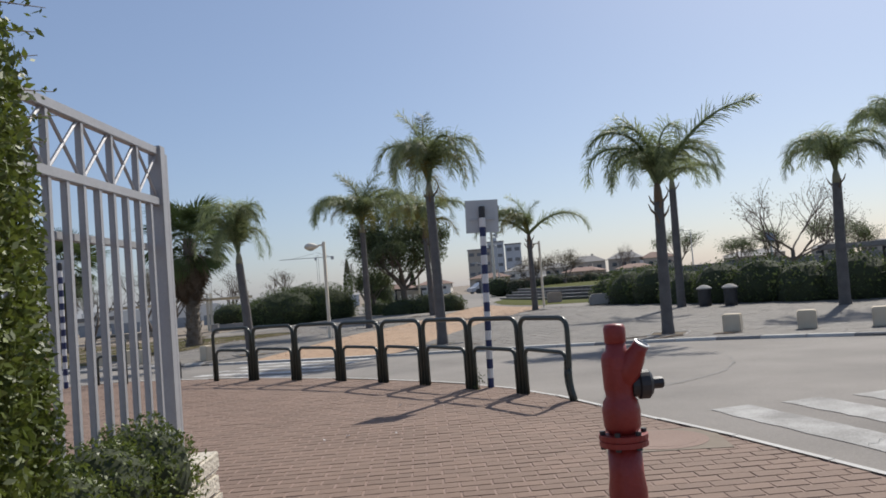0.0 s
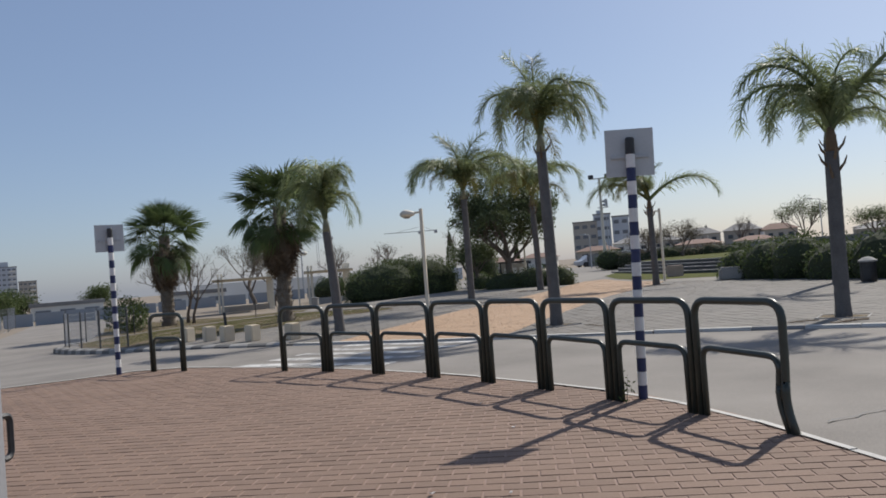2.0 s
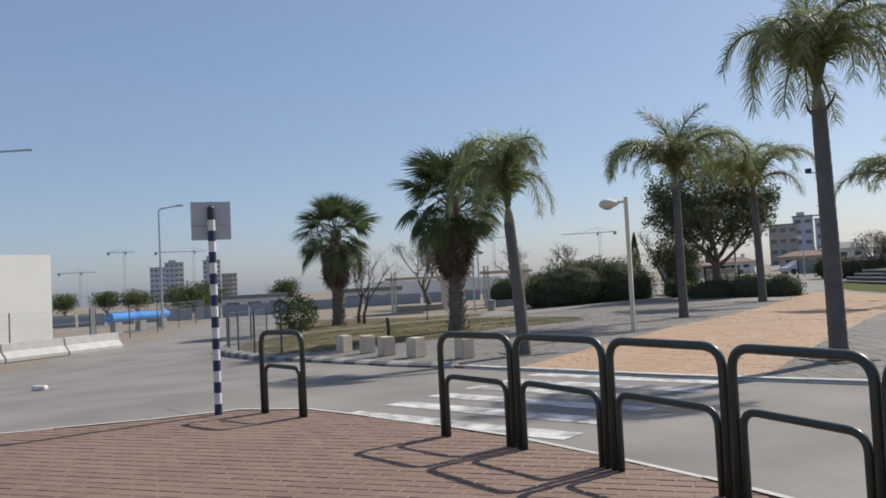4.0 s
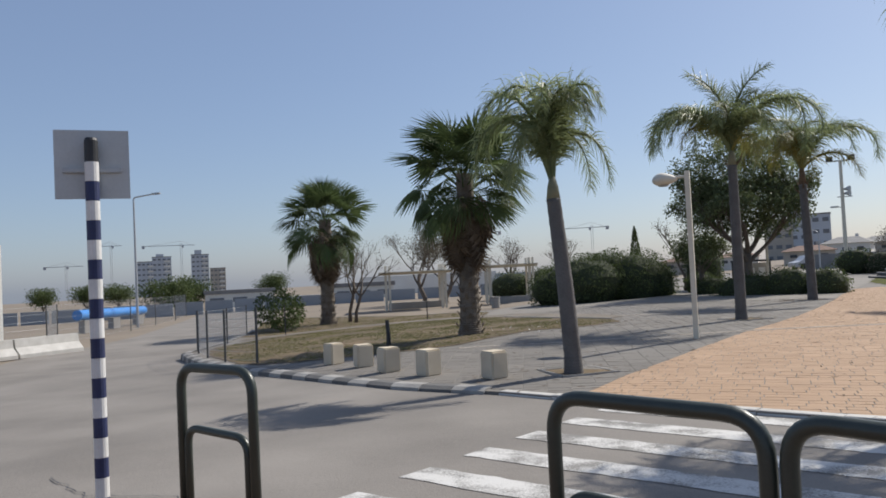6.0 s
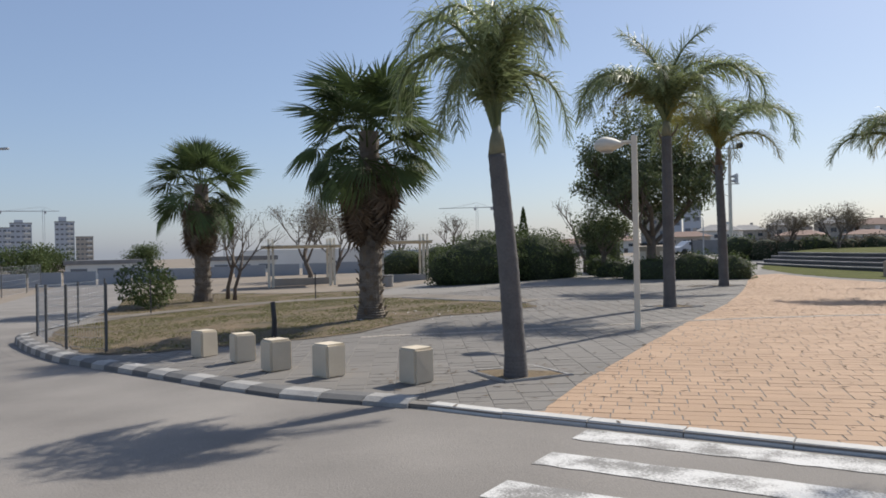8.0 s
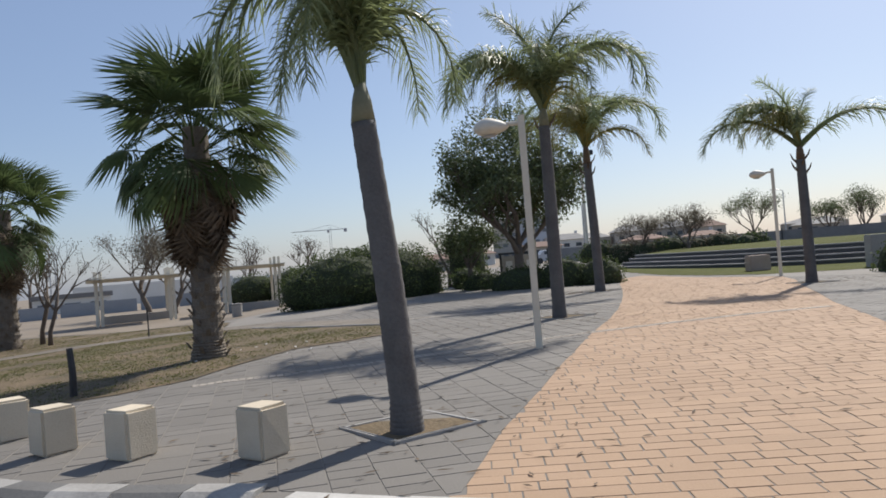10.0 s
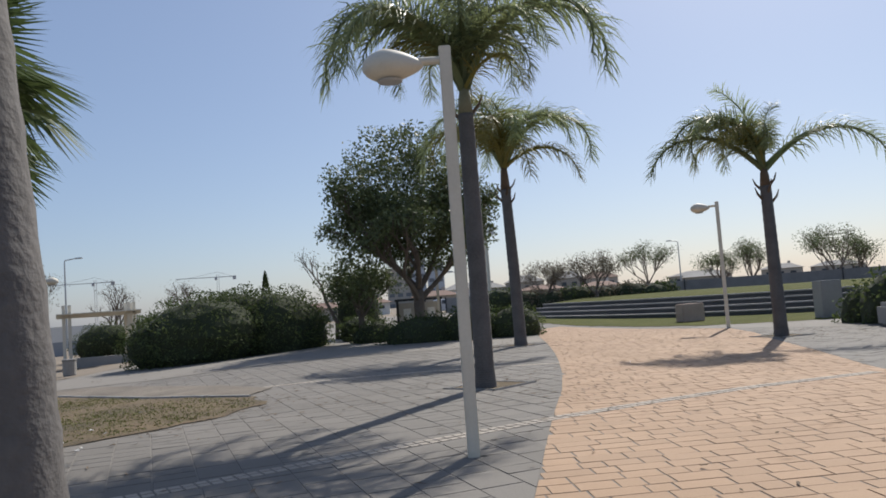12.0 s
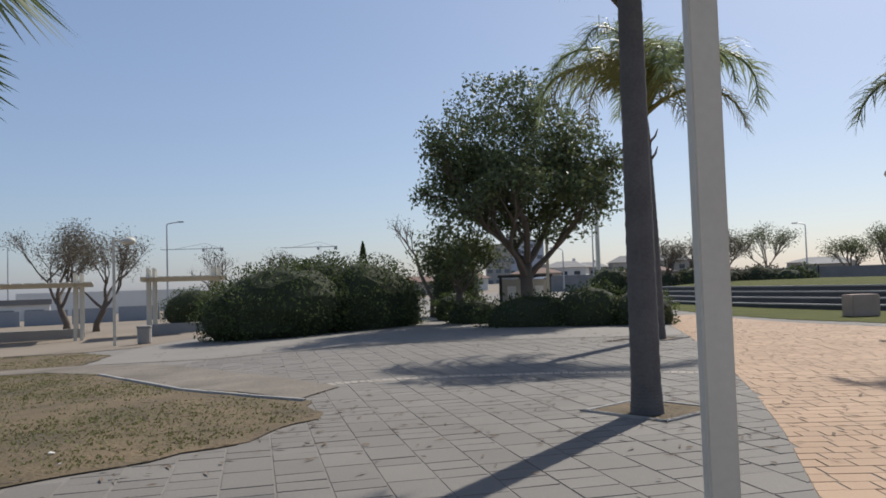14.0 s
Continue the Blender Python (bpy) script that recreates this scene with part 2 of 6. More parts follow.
def tube(bm, pts, radii, seg=8, caps=True):
    """A tube through pts, with a radius at each."""
    pts = [Vector(p) for p in pts]
    if not hasattr(radii, "__len__"):
        radii = [radii] * len(pts)
    t0 = (pts[1] - pts[0]).normalized()
    up = Vector((0, 0, 1)) if abs(t0.z) < 0.9 else Vector((1, 0, 0))
    u = t0.cross(up).normalized()
    rings = []
    for i, p in enumerate(pts):
        t = (pts[min(i + 1, len(pts) - 1)] - pts[max(i - 1, 0)]).normalized()
        u = (u - t * u.dot(t)).normalized()
        w = t.cross(u)
        rings.append([bm.verts.new(p + radii[i] * (math.cos(k * math.tau / seg) * u + math.sin(k * math.tau / seg) * w)) for k in range(seg)])
    for a, b in zip(rings, rings[1:]):
        for k in range(seg):
            bm.faces.new((a[k], a[(k + 1) % seg], b[(k + 1) % seg], b[k]))
    if caps:
        bm.faces.new(rings[0][::-1])
        bm.faces.new(rings[-1])
    return bm


def lathe(bm, profile, seg=20, m=None):
    """A turned body from (radius, height) pairs."""
    rings = []
    for r, z in profile:
        ring = []
        for k in range(seg):
            v = Vector((r * math.cos(k * math.tau / seg), r * math.sin(k * math.tau / seg), z))
            ring.append(bm.verts.new(m @ v if m is not None else v))
        rings.append(ring)
    for a, b in zip(rings, rings[1:]):
        for k in range(seg):
            bm.faces.new((a[k], a[(k + 1) % seg], b[(k + 1) % seg], b[k]))
    bm.faces.new(rings[0][::-1])
    bm.faces.new(rings[-1])
    return bm


def rounded(pts, r, n=6):
    """A polyline with its inner corners rounded."""
    pts = [Vector(p) for p in pts]
    out = [pts[0]]
    for a, b, c in zip(pts, pts[1:], pts[2:]):
        p, q = b + (a - b).normalized() * r, b + (c - b).normalized() * r
        for i in range(n + 1):
            s = i / n
            out.append((1 - s) ** 2 * p + 2 * s * (1 - s) * b + s * s * q)
    return out + [pts[-1]]


# ---- the lie of the land ----
NEAR = 0.04


def fall(x):
    """The land drops away on the side of the open fields."""
    return 0.047 * min(max(0.0, -9.0 - x), 12.0) + 0.012 * max(0.0, -21.0 - x)


def rise(y):
    return 0.0065 * min(max(0.0, y - 45.0), 170.0)


def zf(x, y):
    """The square beyond the road."""
    return -0.17 + 0.0175 * max(0.0, 17.4 - y) + 0.115 * min(1.0, max(0.0, (y - 18.5) / 6.5)) - fall(x) + rise(y)


def zr(x, y):
    """The road and the open ground."""
    base = -0.05 if y < 8 else -0.05 - 0.0175 * (y - 8) if y < 17.4 else -0.2145
    return base - fall(x) + rise(y)


def lift(x, y):
    """How much higher far things stand than the near pavement's level."""
    return 0.0095 * math.hypot(x + 3, y - 15)


def drape(name, poly, zfun, lift, material, thick=0.0, label="", category="", kind="structure"):
    """A sheet with the outline poly laid over the land."""
    bm = bmesh.new()
    bm.faces.new([bm.verts.new((x, y, 0)) for x, y in poly])
    for co, no in [((x, 0, 0), (1, 0, 0)) for x in (-21, -9)] + [((0, y, 0), (0, 1, 0)) for y in (8, 17.4, 18.5, 25, 45, 215)]:
        bmesh.ops.bisect_plane(bm, geom=bm.verts[:] + bm.edges[:] + bm.faces[:], plane_co=co, plane_no=no)
    bmesh.ops.triangulate(bm, faces=bm.faces[:])
    bmesh.ops.recalc_face_normals(bm, faces=bm.faces[:])
    if bm.faces and sum(f.normal.z for f in bm.faces) < 0:
        bmesh.ops.reverse_faces(bm, faces=bm.faces[:])
    for v in bm.verts:
        v.co.z = zfun(v.co.x, v.co.y) + lift
    if thick:
        r = bmesh.ops.extrude_face_region(bm, geom=bm.faces[:])
        low = [g for g in r["geom"] if isinstance(g, bmesh.types.BMVert)]
        for v in low:
            v.co.z -= thick
        bmesh.ops.recalc_face_normals(bm, faces=bm.faces[:])
    return tagged(part(name, bm, material), label, category, kind=kind)


near = lambda x, y: NEAR
NEAR_KERB = [(7.5, -9), (5.5, -2), (4.1, 2.2), (3.3, 3.9), (3.09, 4.43), (2.89, 4.87), (2.67, 5.42), (2.28, 6.21), (1.87, 7.05), (1.6, 7.66), (1.25, 8.32), (0.7, 9.11), (0, 9.75),
             (-0.68, 10.3), (-1.45, 10.86), (-2.23, 11.33), (-3.5, 11.98), (-4.9, 12.42), (-6.2, 12.75), (-6.7, 12.6), (-7.05, 12.1), (-7.6, 11.55), (-8.35, 10.9), (-12, 7.4)]
FAR_KERB = [(-14.9, 21.75), (-14.05, 21.2), (-12.8, 20.5), (-11.67, 19.9), (-10.1, 19.03), (-9.2, 18.52), (-8.6, 18.27), (-7.95, 18.15), (-7.33, 18.08), (-6.74, 18.0), (-6.03, 17.8), (-5.23, 17.62), (-4.47, 17.45),
            (-3.65, 17.24), (-2.96, 17.07), (-1.4, 16.75), (-0.3, 16.55), (0.9, 16.35), (2.1, 16.05), (3.2, 15.75), (4.2, 15.4), (5.2, 14.9), (6.2, 14.3), (7.2, 13.6), (10, 12.2), (20, 8)]
KERB_END = [(-24, 33.5), (-20.8, 28.2), (-19.7, 26.3), (-18.95, 24.9), (-17.9, 24.0), (-16.5, 22.9)]
PLAZA = [(-60, 84), (-30, 41.5)] + KERB_END + FAR_KERB + [(70, -8), (70, 84)]
BRICK = NEAR_KERB + [(-12, -9)]

drape("ground", [(-3000, -3000), (3000, -3000), (3000, 3000), (-3000, 3000)], zr, -0.03, "sand", label="dry sandy open ground to the horizon", category="ground")
drape("road", [(-33, -9), (-25.4, 15.2), (-23.4, 21), (-27.3, 25.9), (-28.4, 28.9), (-32, 35), (-42, 48), (-70, 84), (-60, 90), (75, 90), (75, -60), (-33, -60)], zr, 0.0, "asphalt", label="worn sun-bleached grey asphalt road", category="road")
drape("plaza", PLAZA, zf, -0.004, "grey_joint", 0.3, label="raised grey paved square beside the road", category="pavement")
brick_walk = drape("pavement_near", BRICK, near, -0.004, "brick_joint", 0.25, label="reddish brick pavement with sandy joints", category="pavement")


# ---- kerbs, road markings, ground patches ----
def along(poly, step):
    """Points at even steps along a polyline, with the direction at each."""
    out, left = [], 0.0
    for a, b in zip(poly, poly[1:]):
        a, b = Vector(a), Vector(b)
        d, n = (b - a), (b - a).length
        while left < n:
            out.append((a + d * (left / n), d.normalized()))
            left += step
        left -= n
    return out


def kerb_run(name, poly, step, zfun, label, colours, width=0.15, top=0.012, deep=0.14, inward=1, slope=0.02):
    kerb = empty(name, pose(0, 0, 0), label, "kerb", kind="structure")
    marks = along(poly, step)
    for i, ((p, d), (q, _)) in enumerate(zip(marks, marks[1:])):
        s = (q - p)
        n = Vector((-s.y, s.x)).normalized() * inward
        gap = s.normalized() * 0.006
        jit = random.uniform(-0.004, 0.004)
        bm = bmesh.new()
        ring = []
        for base in (p + gap, q - gap):
            for off, h in ((-slope, -deep), (-slope * 0.6, top - 0.035), (slope, top), (width, top)):
                c = base + n * off
                ring.append(bm.verts.new((c.x, c.y, zfun(base.x, base.y) + h + jit)))
        a, b = ring[:4], ring[4:]
        for k in range(3):
            bm.faces.new((a[k], b[k], b[k + 1], a[k + 1]))
        bm.faces.new((a[3], a[2], a[1], a[0]))
        bm.faces.new(b)
        bmesh.ops.recalc_face_normals(bm, faces=bm.faces[:])
        part("kerbstone", bm, colours[i % len(colours)], kerb)
    return kerb


def cut(poly, x0=None, x1=None):
    return [p for p in poly if (x0 is None or p[0] >= x0) and (x1 is None or p[0] <= x1)]


kerb_run("kerb_striped", KERB_END + cut(FAR_KERB, x1=-6.7), 0.5, zf, "kerb of alternating grey and white painted stones", ["kerb_dark", "kerb_worn"], width=0.22, top=0.03, slope=0.05)
kerb_run("kerb_crossing", cut(FAR_KERB, -6.75, 0.95), 0.78, zf, "whitewashed concrete kerbstones by the crossing", ["kerb_white"], top=0.004)
kerb_run("kerb_square", cut(FAR_KERB, 0.85, 20), 0.8, zf, "worn kerb of white and grey concrete stones", ["kerb_white", "kerb_white", "kerb_grey"])
kerb_run("lawn_edging", [(-12.7, 33.1), (-11.2, 31.5), (-9.7, 29.88), (-8.6, 29.1), (-7.85, 28.75)], 0.8, zf, "thin pale concrete edging along the lawn", ["kerb_worn"], width=0.06, top=0.03, deep=0.05, slope=0.01)
kerb_run("kerb_near", NEAR_KERB[1:], 0.9, near, "thin white painted edging of the brick pavement", ["kerb_white"], width=0.07, top=0.008, inward=1)


def stripe(group, a, d, length, width, label, paint="road_paint"):
    """A painted bar from a along d, with ragged edges."""
    d = Vector(d).normalized()
    n = Vector((-d.y, d.x))
    bm = bmesh.new()
    k = 24
    rows = []
    for i in range(k + 1):
        p = Vector(a) + d * (length * i / k)
        w0, w1 = (random.uniform(-0.014, 0.014) for _ in range(2))
        lo, hi = p + n * (w0), p + n * (width + w1)
        rows.append([bm.verts.new((c.x, c.y, zr(c.x, c.y) + 0.005)) for c in (lo, hi)])
    for r, s in zip(rows, rows[1:]):
        bm.faces.new((r[0], s[0], s[1], r[1]))
    tagged(part("crossing_stripe", bm, paint), label, "road marking", group, "structure")


for i in range(6):
    y = 17.17 - 0.78 * i
    stripe("stripes of the crossing", (-5.29 - 0.2 * (17.17 - y), y), (0.97, -0.235), 2.95, 0.36, "worn white crossing stripe on the asphalt")
for i in range(5):
    stripe("stripes of the side crossing", (2.74 + 0.7 * i, 7.12 + 0.18 * i), (0.34, -0.94), 2.9, 0.42, "faded grey-white crossing stripe on the asphalt", "old_paint")

LAWN = [(-14.2, 21.9), (-13.2, 21.4), (-12.4, 21.6), (-11.6, 22.0), (-10.8, 22.42), (-10.1, 22.8), (-9.83, 23.15), (-9.52, 24.25), (-9.13, 25.6), (-8.5, 26.25), (-8.0, 26.95), (-7.72, 27.9), (-8.1, 28.85), (-9.7, 29.9), (-11.2, 31.5), (-12.6, 33.0), (-14.5, 34.25), (-16.6, 34.4), (-18.0, 33.4), (-19.2, 31.7), (-19.9, 29.6), (-19.2, 26.6), (-17, 24.0), (-15.3, 22.7)]
LAWN2 = [(-21.2, 31), (-20.4, 33), (-19, 35), (-17, 35.9), (-14.6, 35.7), (-15.5, 38.5), (-17.5, 40.5), (-23, 42), (-29, 43.3), (-29, 40.4), (-24, 34), (-22, 30.8)]


def swell(poly, d):
    cx, cy = sum(p[0] for p in poly) / len(poly), sum(p[1] for p in poly) / len(poly)
    return [(x + d * (x - cx) / math.hypot(x - cx, y - cy), y + d * (y - cy) / math.hypot(x - cx, y - cy)) for x, y in poly]


def ragged(poly, amp=0.06, step=0.25):
    return [(p.x + random.uniform(-amp, amp), p.y + random.uniform(-amp, amp)) for p, _ in along(poly + poly[:1], step)]


drape("lawn_patch", ragged(swell(LAWN, 0.14)), zf, 0.008, "dirt", label="bare brown earth with sparse dry grass", category="ground")
drape("lawn_patch", ragged(LAWN2), zf, 0.008, "dirt", label="patchy dry lawn beside a path", category="ground")
drape("sand_field", [(-60, 84), (-30, 42), (-28, 43.6), (-23, 42.3), (-17.5, 40.8), (-16.3, 41.5), (-16.3, 52), (-16.3, 84)], zf, 0.008, "sand", label="bare sandy ground under the shelters", category="ground")
drape("grass_strip", ragged([(-1.1, 50), (-0.4, 44), (0.9, 40.2), (2.2, 38.4), (4.2, 37.6), (9, 36.6), (9.5, 41.5), (6.6, 42.2), (3.4, 44.8), (-0.6, 55.4)], 0.12), zf, 0.008, "bank", label="strip of short green grass before the terraces", category="ground")


# ---- street furniture ----
def hoop(a, b, bent=False):
    """A double tube barrier: a tall hoop from a to b with a low one inside it."""
    a, b = Vector((*a, 0)), Vector((*b, 0))
    d, w = (b - a).normalized(), (b - a).length
    th = empty("hoop_barrier", Matrix.Translation((a.x, a.y, NEAR)) @ pose(0, 0, 0, 0, 0, math.degrees(math.atan2(d.y, d.x))), "dark green painted steel tube hoop barrier set in the pavement", "barrier", "hoop barriers along the kerb")
    x0, x1, h = 0.032, w - 0.032, 0.825
    bm = tube(bmesh.new(), rounded([(x0, 0, -0.02), (x0, 0, h), (x1, 0, h)] + ([(x1 - 0.01, 0, 0.34), (x1 - 0.035, 0, 0.2), (x1 + 0.045, 0, -0.02)] if bent else [(x1, 0, -0.02)]), 0.13, 7), 0.027, 10)
    part("outer_hoop", bm, "tube", th, smooth=True)
    bm = tube(bmesh.new(), rounded([(x0 + 0.052, 0, -0.02), (x0 + 0.052, 0, 0.49), (x1 - 0.052, 0, 0.475)] + ([(x1 - 0.062, 0, 0.34), (x1 - 0.085, 0, 0.2), (x1 - 0.005, 0, -0.02)] if bent else [(x1 - 0.052, 0, -0.02)]), 0.1, 7), 0.022, 10)
    part("inner_hoop", bm, "tube", th, smooth=True)
    return th


RAIL = [(-3.969, 11.78), (-3.191, 11.5), (-2.374, 11.08), (-1.577, 10.62), (-0.865, 10.12), (-0.216, 9.55), (0.43, 8.9), (1.039, 8.27), (1.551, 7.55)]
for p, q in zip(RAIL, RAIL[1:]):
    hoop(p, q, q == RAIL[-1])
hoop((-6.37, 12.39), (-5.68, 12.24))


def sign_post(x, y, width_dir, plate_mid, side, lean=0.0):
    th = empty("sign_post", pose(x, y, NEAR, 0, lean, 0), "blue and white banded steel sign post seen from behind", "road sign", "banded sign posts")
    n, h, r = 18, 2.1, 0.038
    bh = 0.112
    for i in range(n):
        bm = lathe(bmesh.new(), [(r, i * bh - (0.02 if i == 0 else 0)), (r, (i + 1) * bh - 0.001)], 16)
        part("band", bm, "band_white" if i % 2 else "band_blue", th, smooth=False)
    bm = lathe(bmesh.new(), [(r * 0.98, n * bh), (r * 0.98, h + 0.04), (r * 0.8, h + 0.055), (0.005, h + 0.058)], 16)
    part("cap", bm, "dark", th)
    yaw = math.degrees(math.atan2(width_dir[1], width_dir[0]))
    m = pose(0, 0, plate_mid - NEAR, 0, 0, yaw) @ pose(0, 0.055, 0)
    bm = box(bmesh.new(), (0, 0, 0), (side, 0.006, side), m=m)
    part("plate", bm, "plate", th, "bare grey metal back of a square sign")
    for dz in (-0.035,):
        bm = box(bmesh.new(), (0, -0.014, dz), (side * 0.78, 0.02, 0.03), 0.004, m=m)
        part("bracket", bm, "steel", th)
    return th


sign_post(0.65, 8.94, (0.99, 0.1), 2.076, 0.395, 1.6)
sign_post(-6.77, 12.19, (0.69, 0.73), 2.05, 0.4)


def bollard(x, y, yaw, w, h, z):
    bm = box(bmesh.new(), (0, 0, h / 2), (w, w, h), 0.022, taper=0.985)
    for v in bm.verts:
        v.co += Vector((random.uniform(-1, 1), random.uniform(-1, 1), random.uniform(-1, 1))) * 0.0025
    th = part("stone_bollard", bm, "bollard")
    th.matrix_basis = pose(x, y, z - 0.004, 0, 0, yaw)
    return tagged(th, "squat pale sandstone block bollard with worn edges", "bollard", "stone block bollards")


for x, y, yaw in ((-7.22, 19.04, 62), (-8.34, 19.21, 66), (-9.2, 19.52, 58), (-10.16, 20.3, 50), (-11.16, 20.87, 70)):
    bollard(x, y, yaw, 0.285, 0.385, zf(x, y))
for x, y, yaw in ((5.4, 16.6, -24), (6.7, 16.0, -20), (7.85, 15.3, -22), (9.1, 14.6, -22)):
    bollard(x, y, yaw, 0.36, 0.38, zf(x, y))


def park_lamp(x, y, h, yaw, group="park lamps", z=None):
    """A square post with a flat dome head on a short arm."""
    z = zf(x, y) if z is None else z
    th = empty("street_lamp", pose(x, y, z, 0, 0, yaw), "cream painted square lamp post with a domed head", "street lamp", group)
    bm = box(bmesh.new(), (0, 0, h / 2 - 0.02), (0.09, 0.09, h + 0.04), 0.006)
    part("post", bm, "cream", th)
    bm = tube(bmesh.new(), [(0.04, 0, h - 0.1), (0.2, 0, h - 0.1)], 0.03, 10)
    part("arm", bm, "cream", th)
    bm = bmesh.new()
    bmesh.ops.create_uvsphere(bm, u_segments=24, v_segments=12, radius=1)
    for v in bm.verts:
        k = 1.0 if v.co.z > 0 else 0.85
        px = (v.co.x + 1) / 2
        taper = 0.55 + 0.45 * min(1, px * 1.6)
        v.co = Vector((0.4 + v.co.x * 0.235, v.co.y * 0.17 * taper, h - 0.13 + v.co.z * 0.14 * k * taper))
    head = part("lamp_head", bm, "cream", th, "pale domed lamp head", smooth=True)
    bm = lathe(bmesh.new(), [(0.1, 0), (0.09, -0.012), (0.05, -0.018)], 16, pose(0.43, 0, h - 0.235))
    part("lens", bm, "steel", head)
    return th


park_lamp(-5.18, 23.74, 3.07, 180)
park_lamp(1.88, 36.9, 3.14, 160)
park_lamp(-18.2, 43.4, 3.3, 28)
park_lamp(-5.12, 44.3, 3.1, 180)


def hydrant(x, y):
    th = empty("fire_hydrant", pose(x, y, NEAR, 0, 0, 8), "chipped red iron fire hydrant with dark side outlet", "hydrant")
    bm = lathe(bmesh.new(), [(0.082, -0.02), (0.082, 0.3), (0.074, 0.36), (0.072, 0.49)], 24)
    part("standpipe", bm, "red", th, smooth=True)
    fl = part("flange", lathe(bmesh.new(), [(0.105, 0.49), (0.105, 0.512), (0.1, 0.515), (0.105, 0.518), (0.105, 0.54)], 24), "red", th)
    for k in range(6):
        a = k * math.tau / 6
        part("bolt", lathe(bmesh.new(), [(0.013, 0.478), (0.013, 0.556)], 6, pose(0.09 * math.cos(a), 0.09 * math.sin(a), 0)), "dark", fl)
    bm = lathe(bmesh.new(), [(0.06, 0.54), (0.078, 0.57), (0.082, 0.64), (0.074, 0.68), (0.06, 0.7), (0.066, 0.74), (0.068, 0.86), (0.062, 0.885), (0.045, 0.9), (0.043, 0.93)], 24)
    part("body", bm, "red", th, smooth=True)
    bm = lathe(bmesh.new(), [(0.04, 0.925), (0.047, 0.935), (0.048, 0.995), (0.04, 1.01), (0.012, 1.014)], 16)
    part("cap", bm, "red", th, smooth=True)
    m = Matrix.Translation((0.03, -0.02, 0.8)) @ Euler((radians(18), radians(28), 0)).to_matrix().to_4x4()
    nz = part("nozzle", lathe(bmesh.new(), [(0.055, -0.06), (0.058, 0.02), (0.046, 0.08), (0.034, 0.12), (0.034, 0.145)], 20, m), "red", th, smooth=True)
    part("rim", lathe(bmesh.new(), [(0.034, 0.145), (0.035, 0.152), (0.026, 0.154), (0.024, 0.146)], 20, m), "steel", nz)
    m = Matrix.Translation((0.05, 0, 0.745)) @ Euler((0, radians(90), 0)).to_matrix().to_4x4()
    out = part("outlet", lathe(bmesh.new(), [(0.055, 0.0), (0.055, 0.03), (0.066, 0.035), (0.066, 0.075), (0.05, 0.09)], 20, m), "dark", th, "dark cast iron side outlet", smooth=False)
    part("valve_nut", lathe(bmesh.new(), [(0.026, 0.088), (0.026, 0.14), (0.018, 0.145)], 8, m), "dark", out)
    return th


hydrant(1.537, 3.208)


def gate():
    """A steel lattice gate on the low stone wall, running back past the starting point."""
    p0, p1 = Vector((-0.79, 3.8, 0.47)), Vector((-0.48, 0.3, 0.47))
    d = (p1 - p0).normalized()
    length = (p1 - p0).length
    th = empty("fence_gate", Matrix.Translation(p0) @ pose(0, 0, 0, 0, 0, math.degrees(math.atan2(d.y, d.x))), "light grey painted steel fence with upright bars and crossed top panel", "fence")
    top = 1.685
    for x in (0.0, 1.72, 3.44):
        part("post", box(bmesh.new(), (x, 0, top / 2), (0.07, 0.07, top + 0.02), 0.004), "gate", th)
    part("end_post", box(bmesh.new(), (-0.075, 0, top / 2 - 0.02), (0.035, 0.05, top), 0.004), "gate", th)
    for z, w in ((top - 0.02, 0.045), (top - 0.3, 0.045), (0.1, 0.04)):
        part("rail", box(bmesh.new(), (length / 2, 0, z), (length, 0.04, w), 0.004), "gate", th)
    part("rail", box(bmesh.new(), (length / 2, -0.05, 1.14), (length, 0.03, 0.035), 0.003), "gate", th)
    n = int(length / 0.145)
    for i in range(1, n):
        part("bar", box(bmesh.new(), (i * 0.145, 0, (top - 0.3) / 2 + 0.02), (0.03, 0.03, top - 0.3), 0.003), "gate", th)
    k = int(length / 0.29)
    for i in range(k):
        x0, x1 = i * 0.29 + 0.02, (i + 1) * 0.29 - 0.02
        part("stud", box(bmesh.new(), (x1 + 0.02, 0, top - 0.16), (0.025, 0.03, 0.26), 0.002), "gate", th)
        for za, zb in ((top - 0.28, top - 0.04), (top - 0.04, top - 0.28)):
            part("brace", tube(bmesh.new(), [(x0, 0, za), (x1, 0, zb)], 0.009, 6), "gate", th)
    part("latch", tube(bmesh.new(), rounded([(-0.1, 0.01, 0.5), (-0.13, 0.01, 0.5), (-0.13, 0.01, 0.4), (-0.1, 0.01, 0.4)], 0.02, 4), 0.008, 6), "dark", th)
    part("hinge_pin", tube(bmesh.new(), [(-0.02, 0, 1.38), (-0.13, 0, 1.385)], 0.008, 6), "dark", th)
    return th


gate()


# ---- low stone wall under the gate ----
stone_wall = empty("wall_low", pose(-0.71, 3.86, 0, 0, 0, -85.0), "low wall of rough split limestone courses under the fence", "wall", kind="structure")
for row in range(4):
    x = -0.06 if row % 2 else -0.02
    z = 0.04 + row * 0.108
    while x < 4.2:
        w = random.uniform(0.28, 0.46)
        bm = box(bmesh.new(), (x + w / 2, random.uniform(-0.006, 0.01) + 0.0, z + 0.052), (w - 0.008, 0.26, 0.1), 0.012)
        for v in bm.verts:
            v.co += Vector((random.uniform(-1, 1), random.uniform(-1, 1), random.uniform(-1, 1))) * 0.005
        part("stone", bm, "limestone", stone_wall)
        x += w


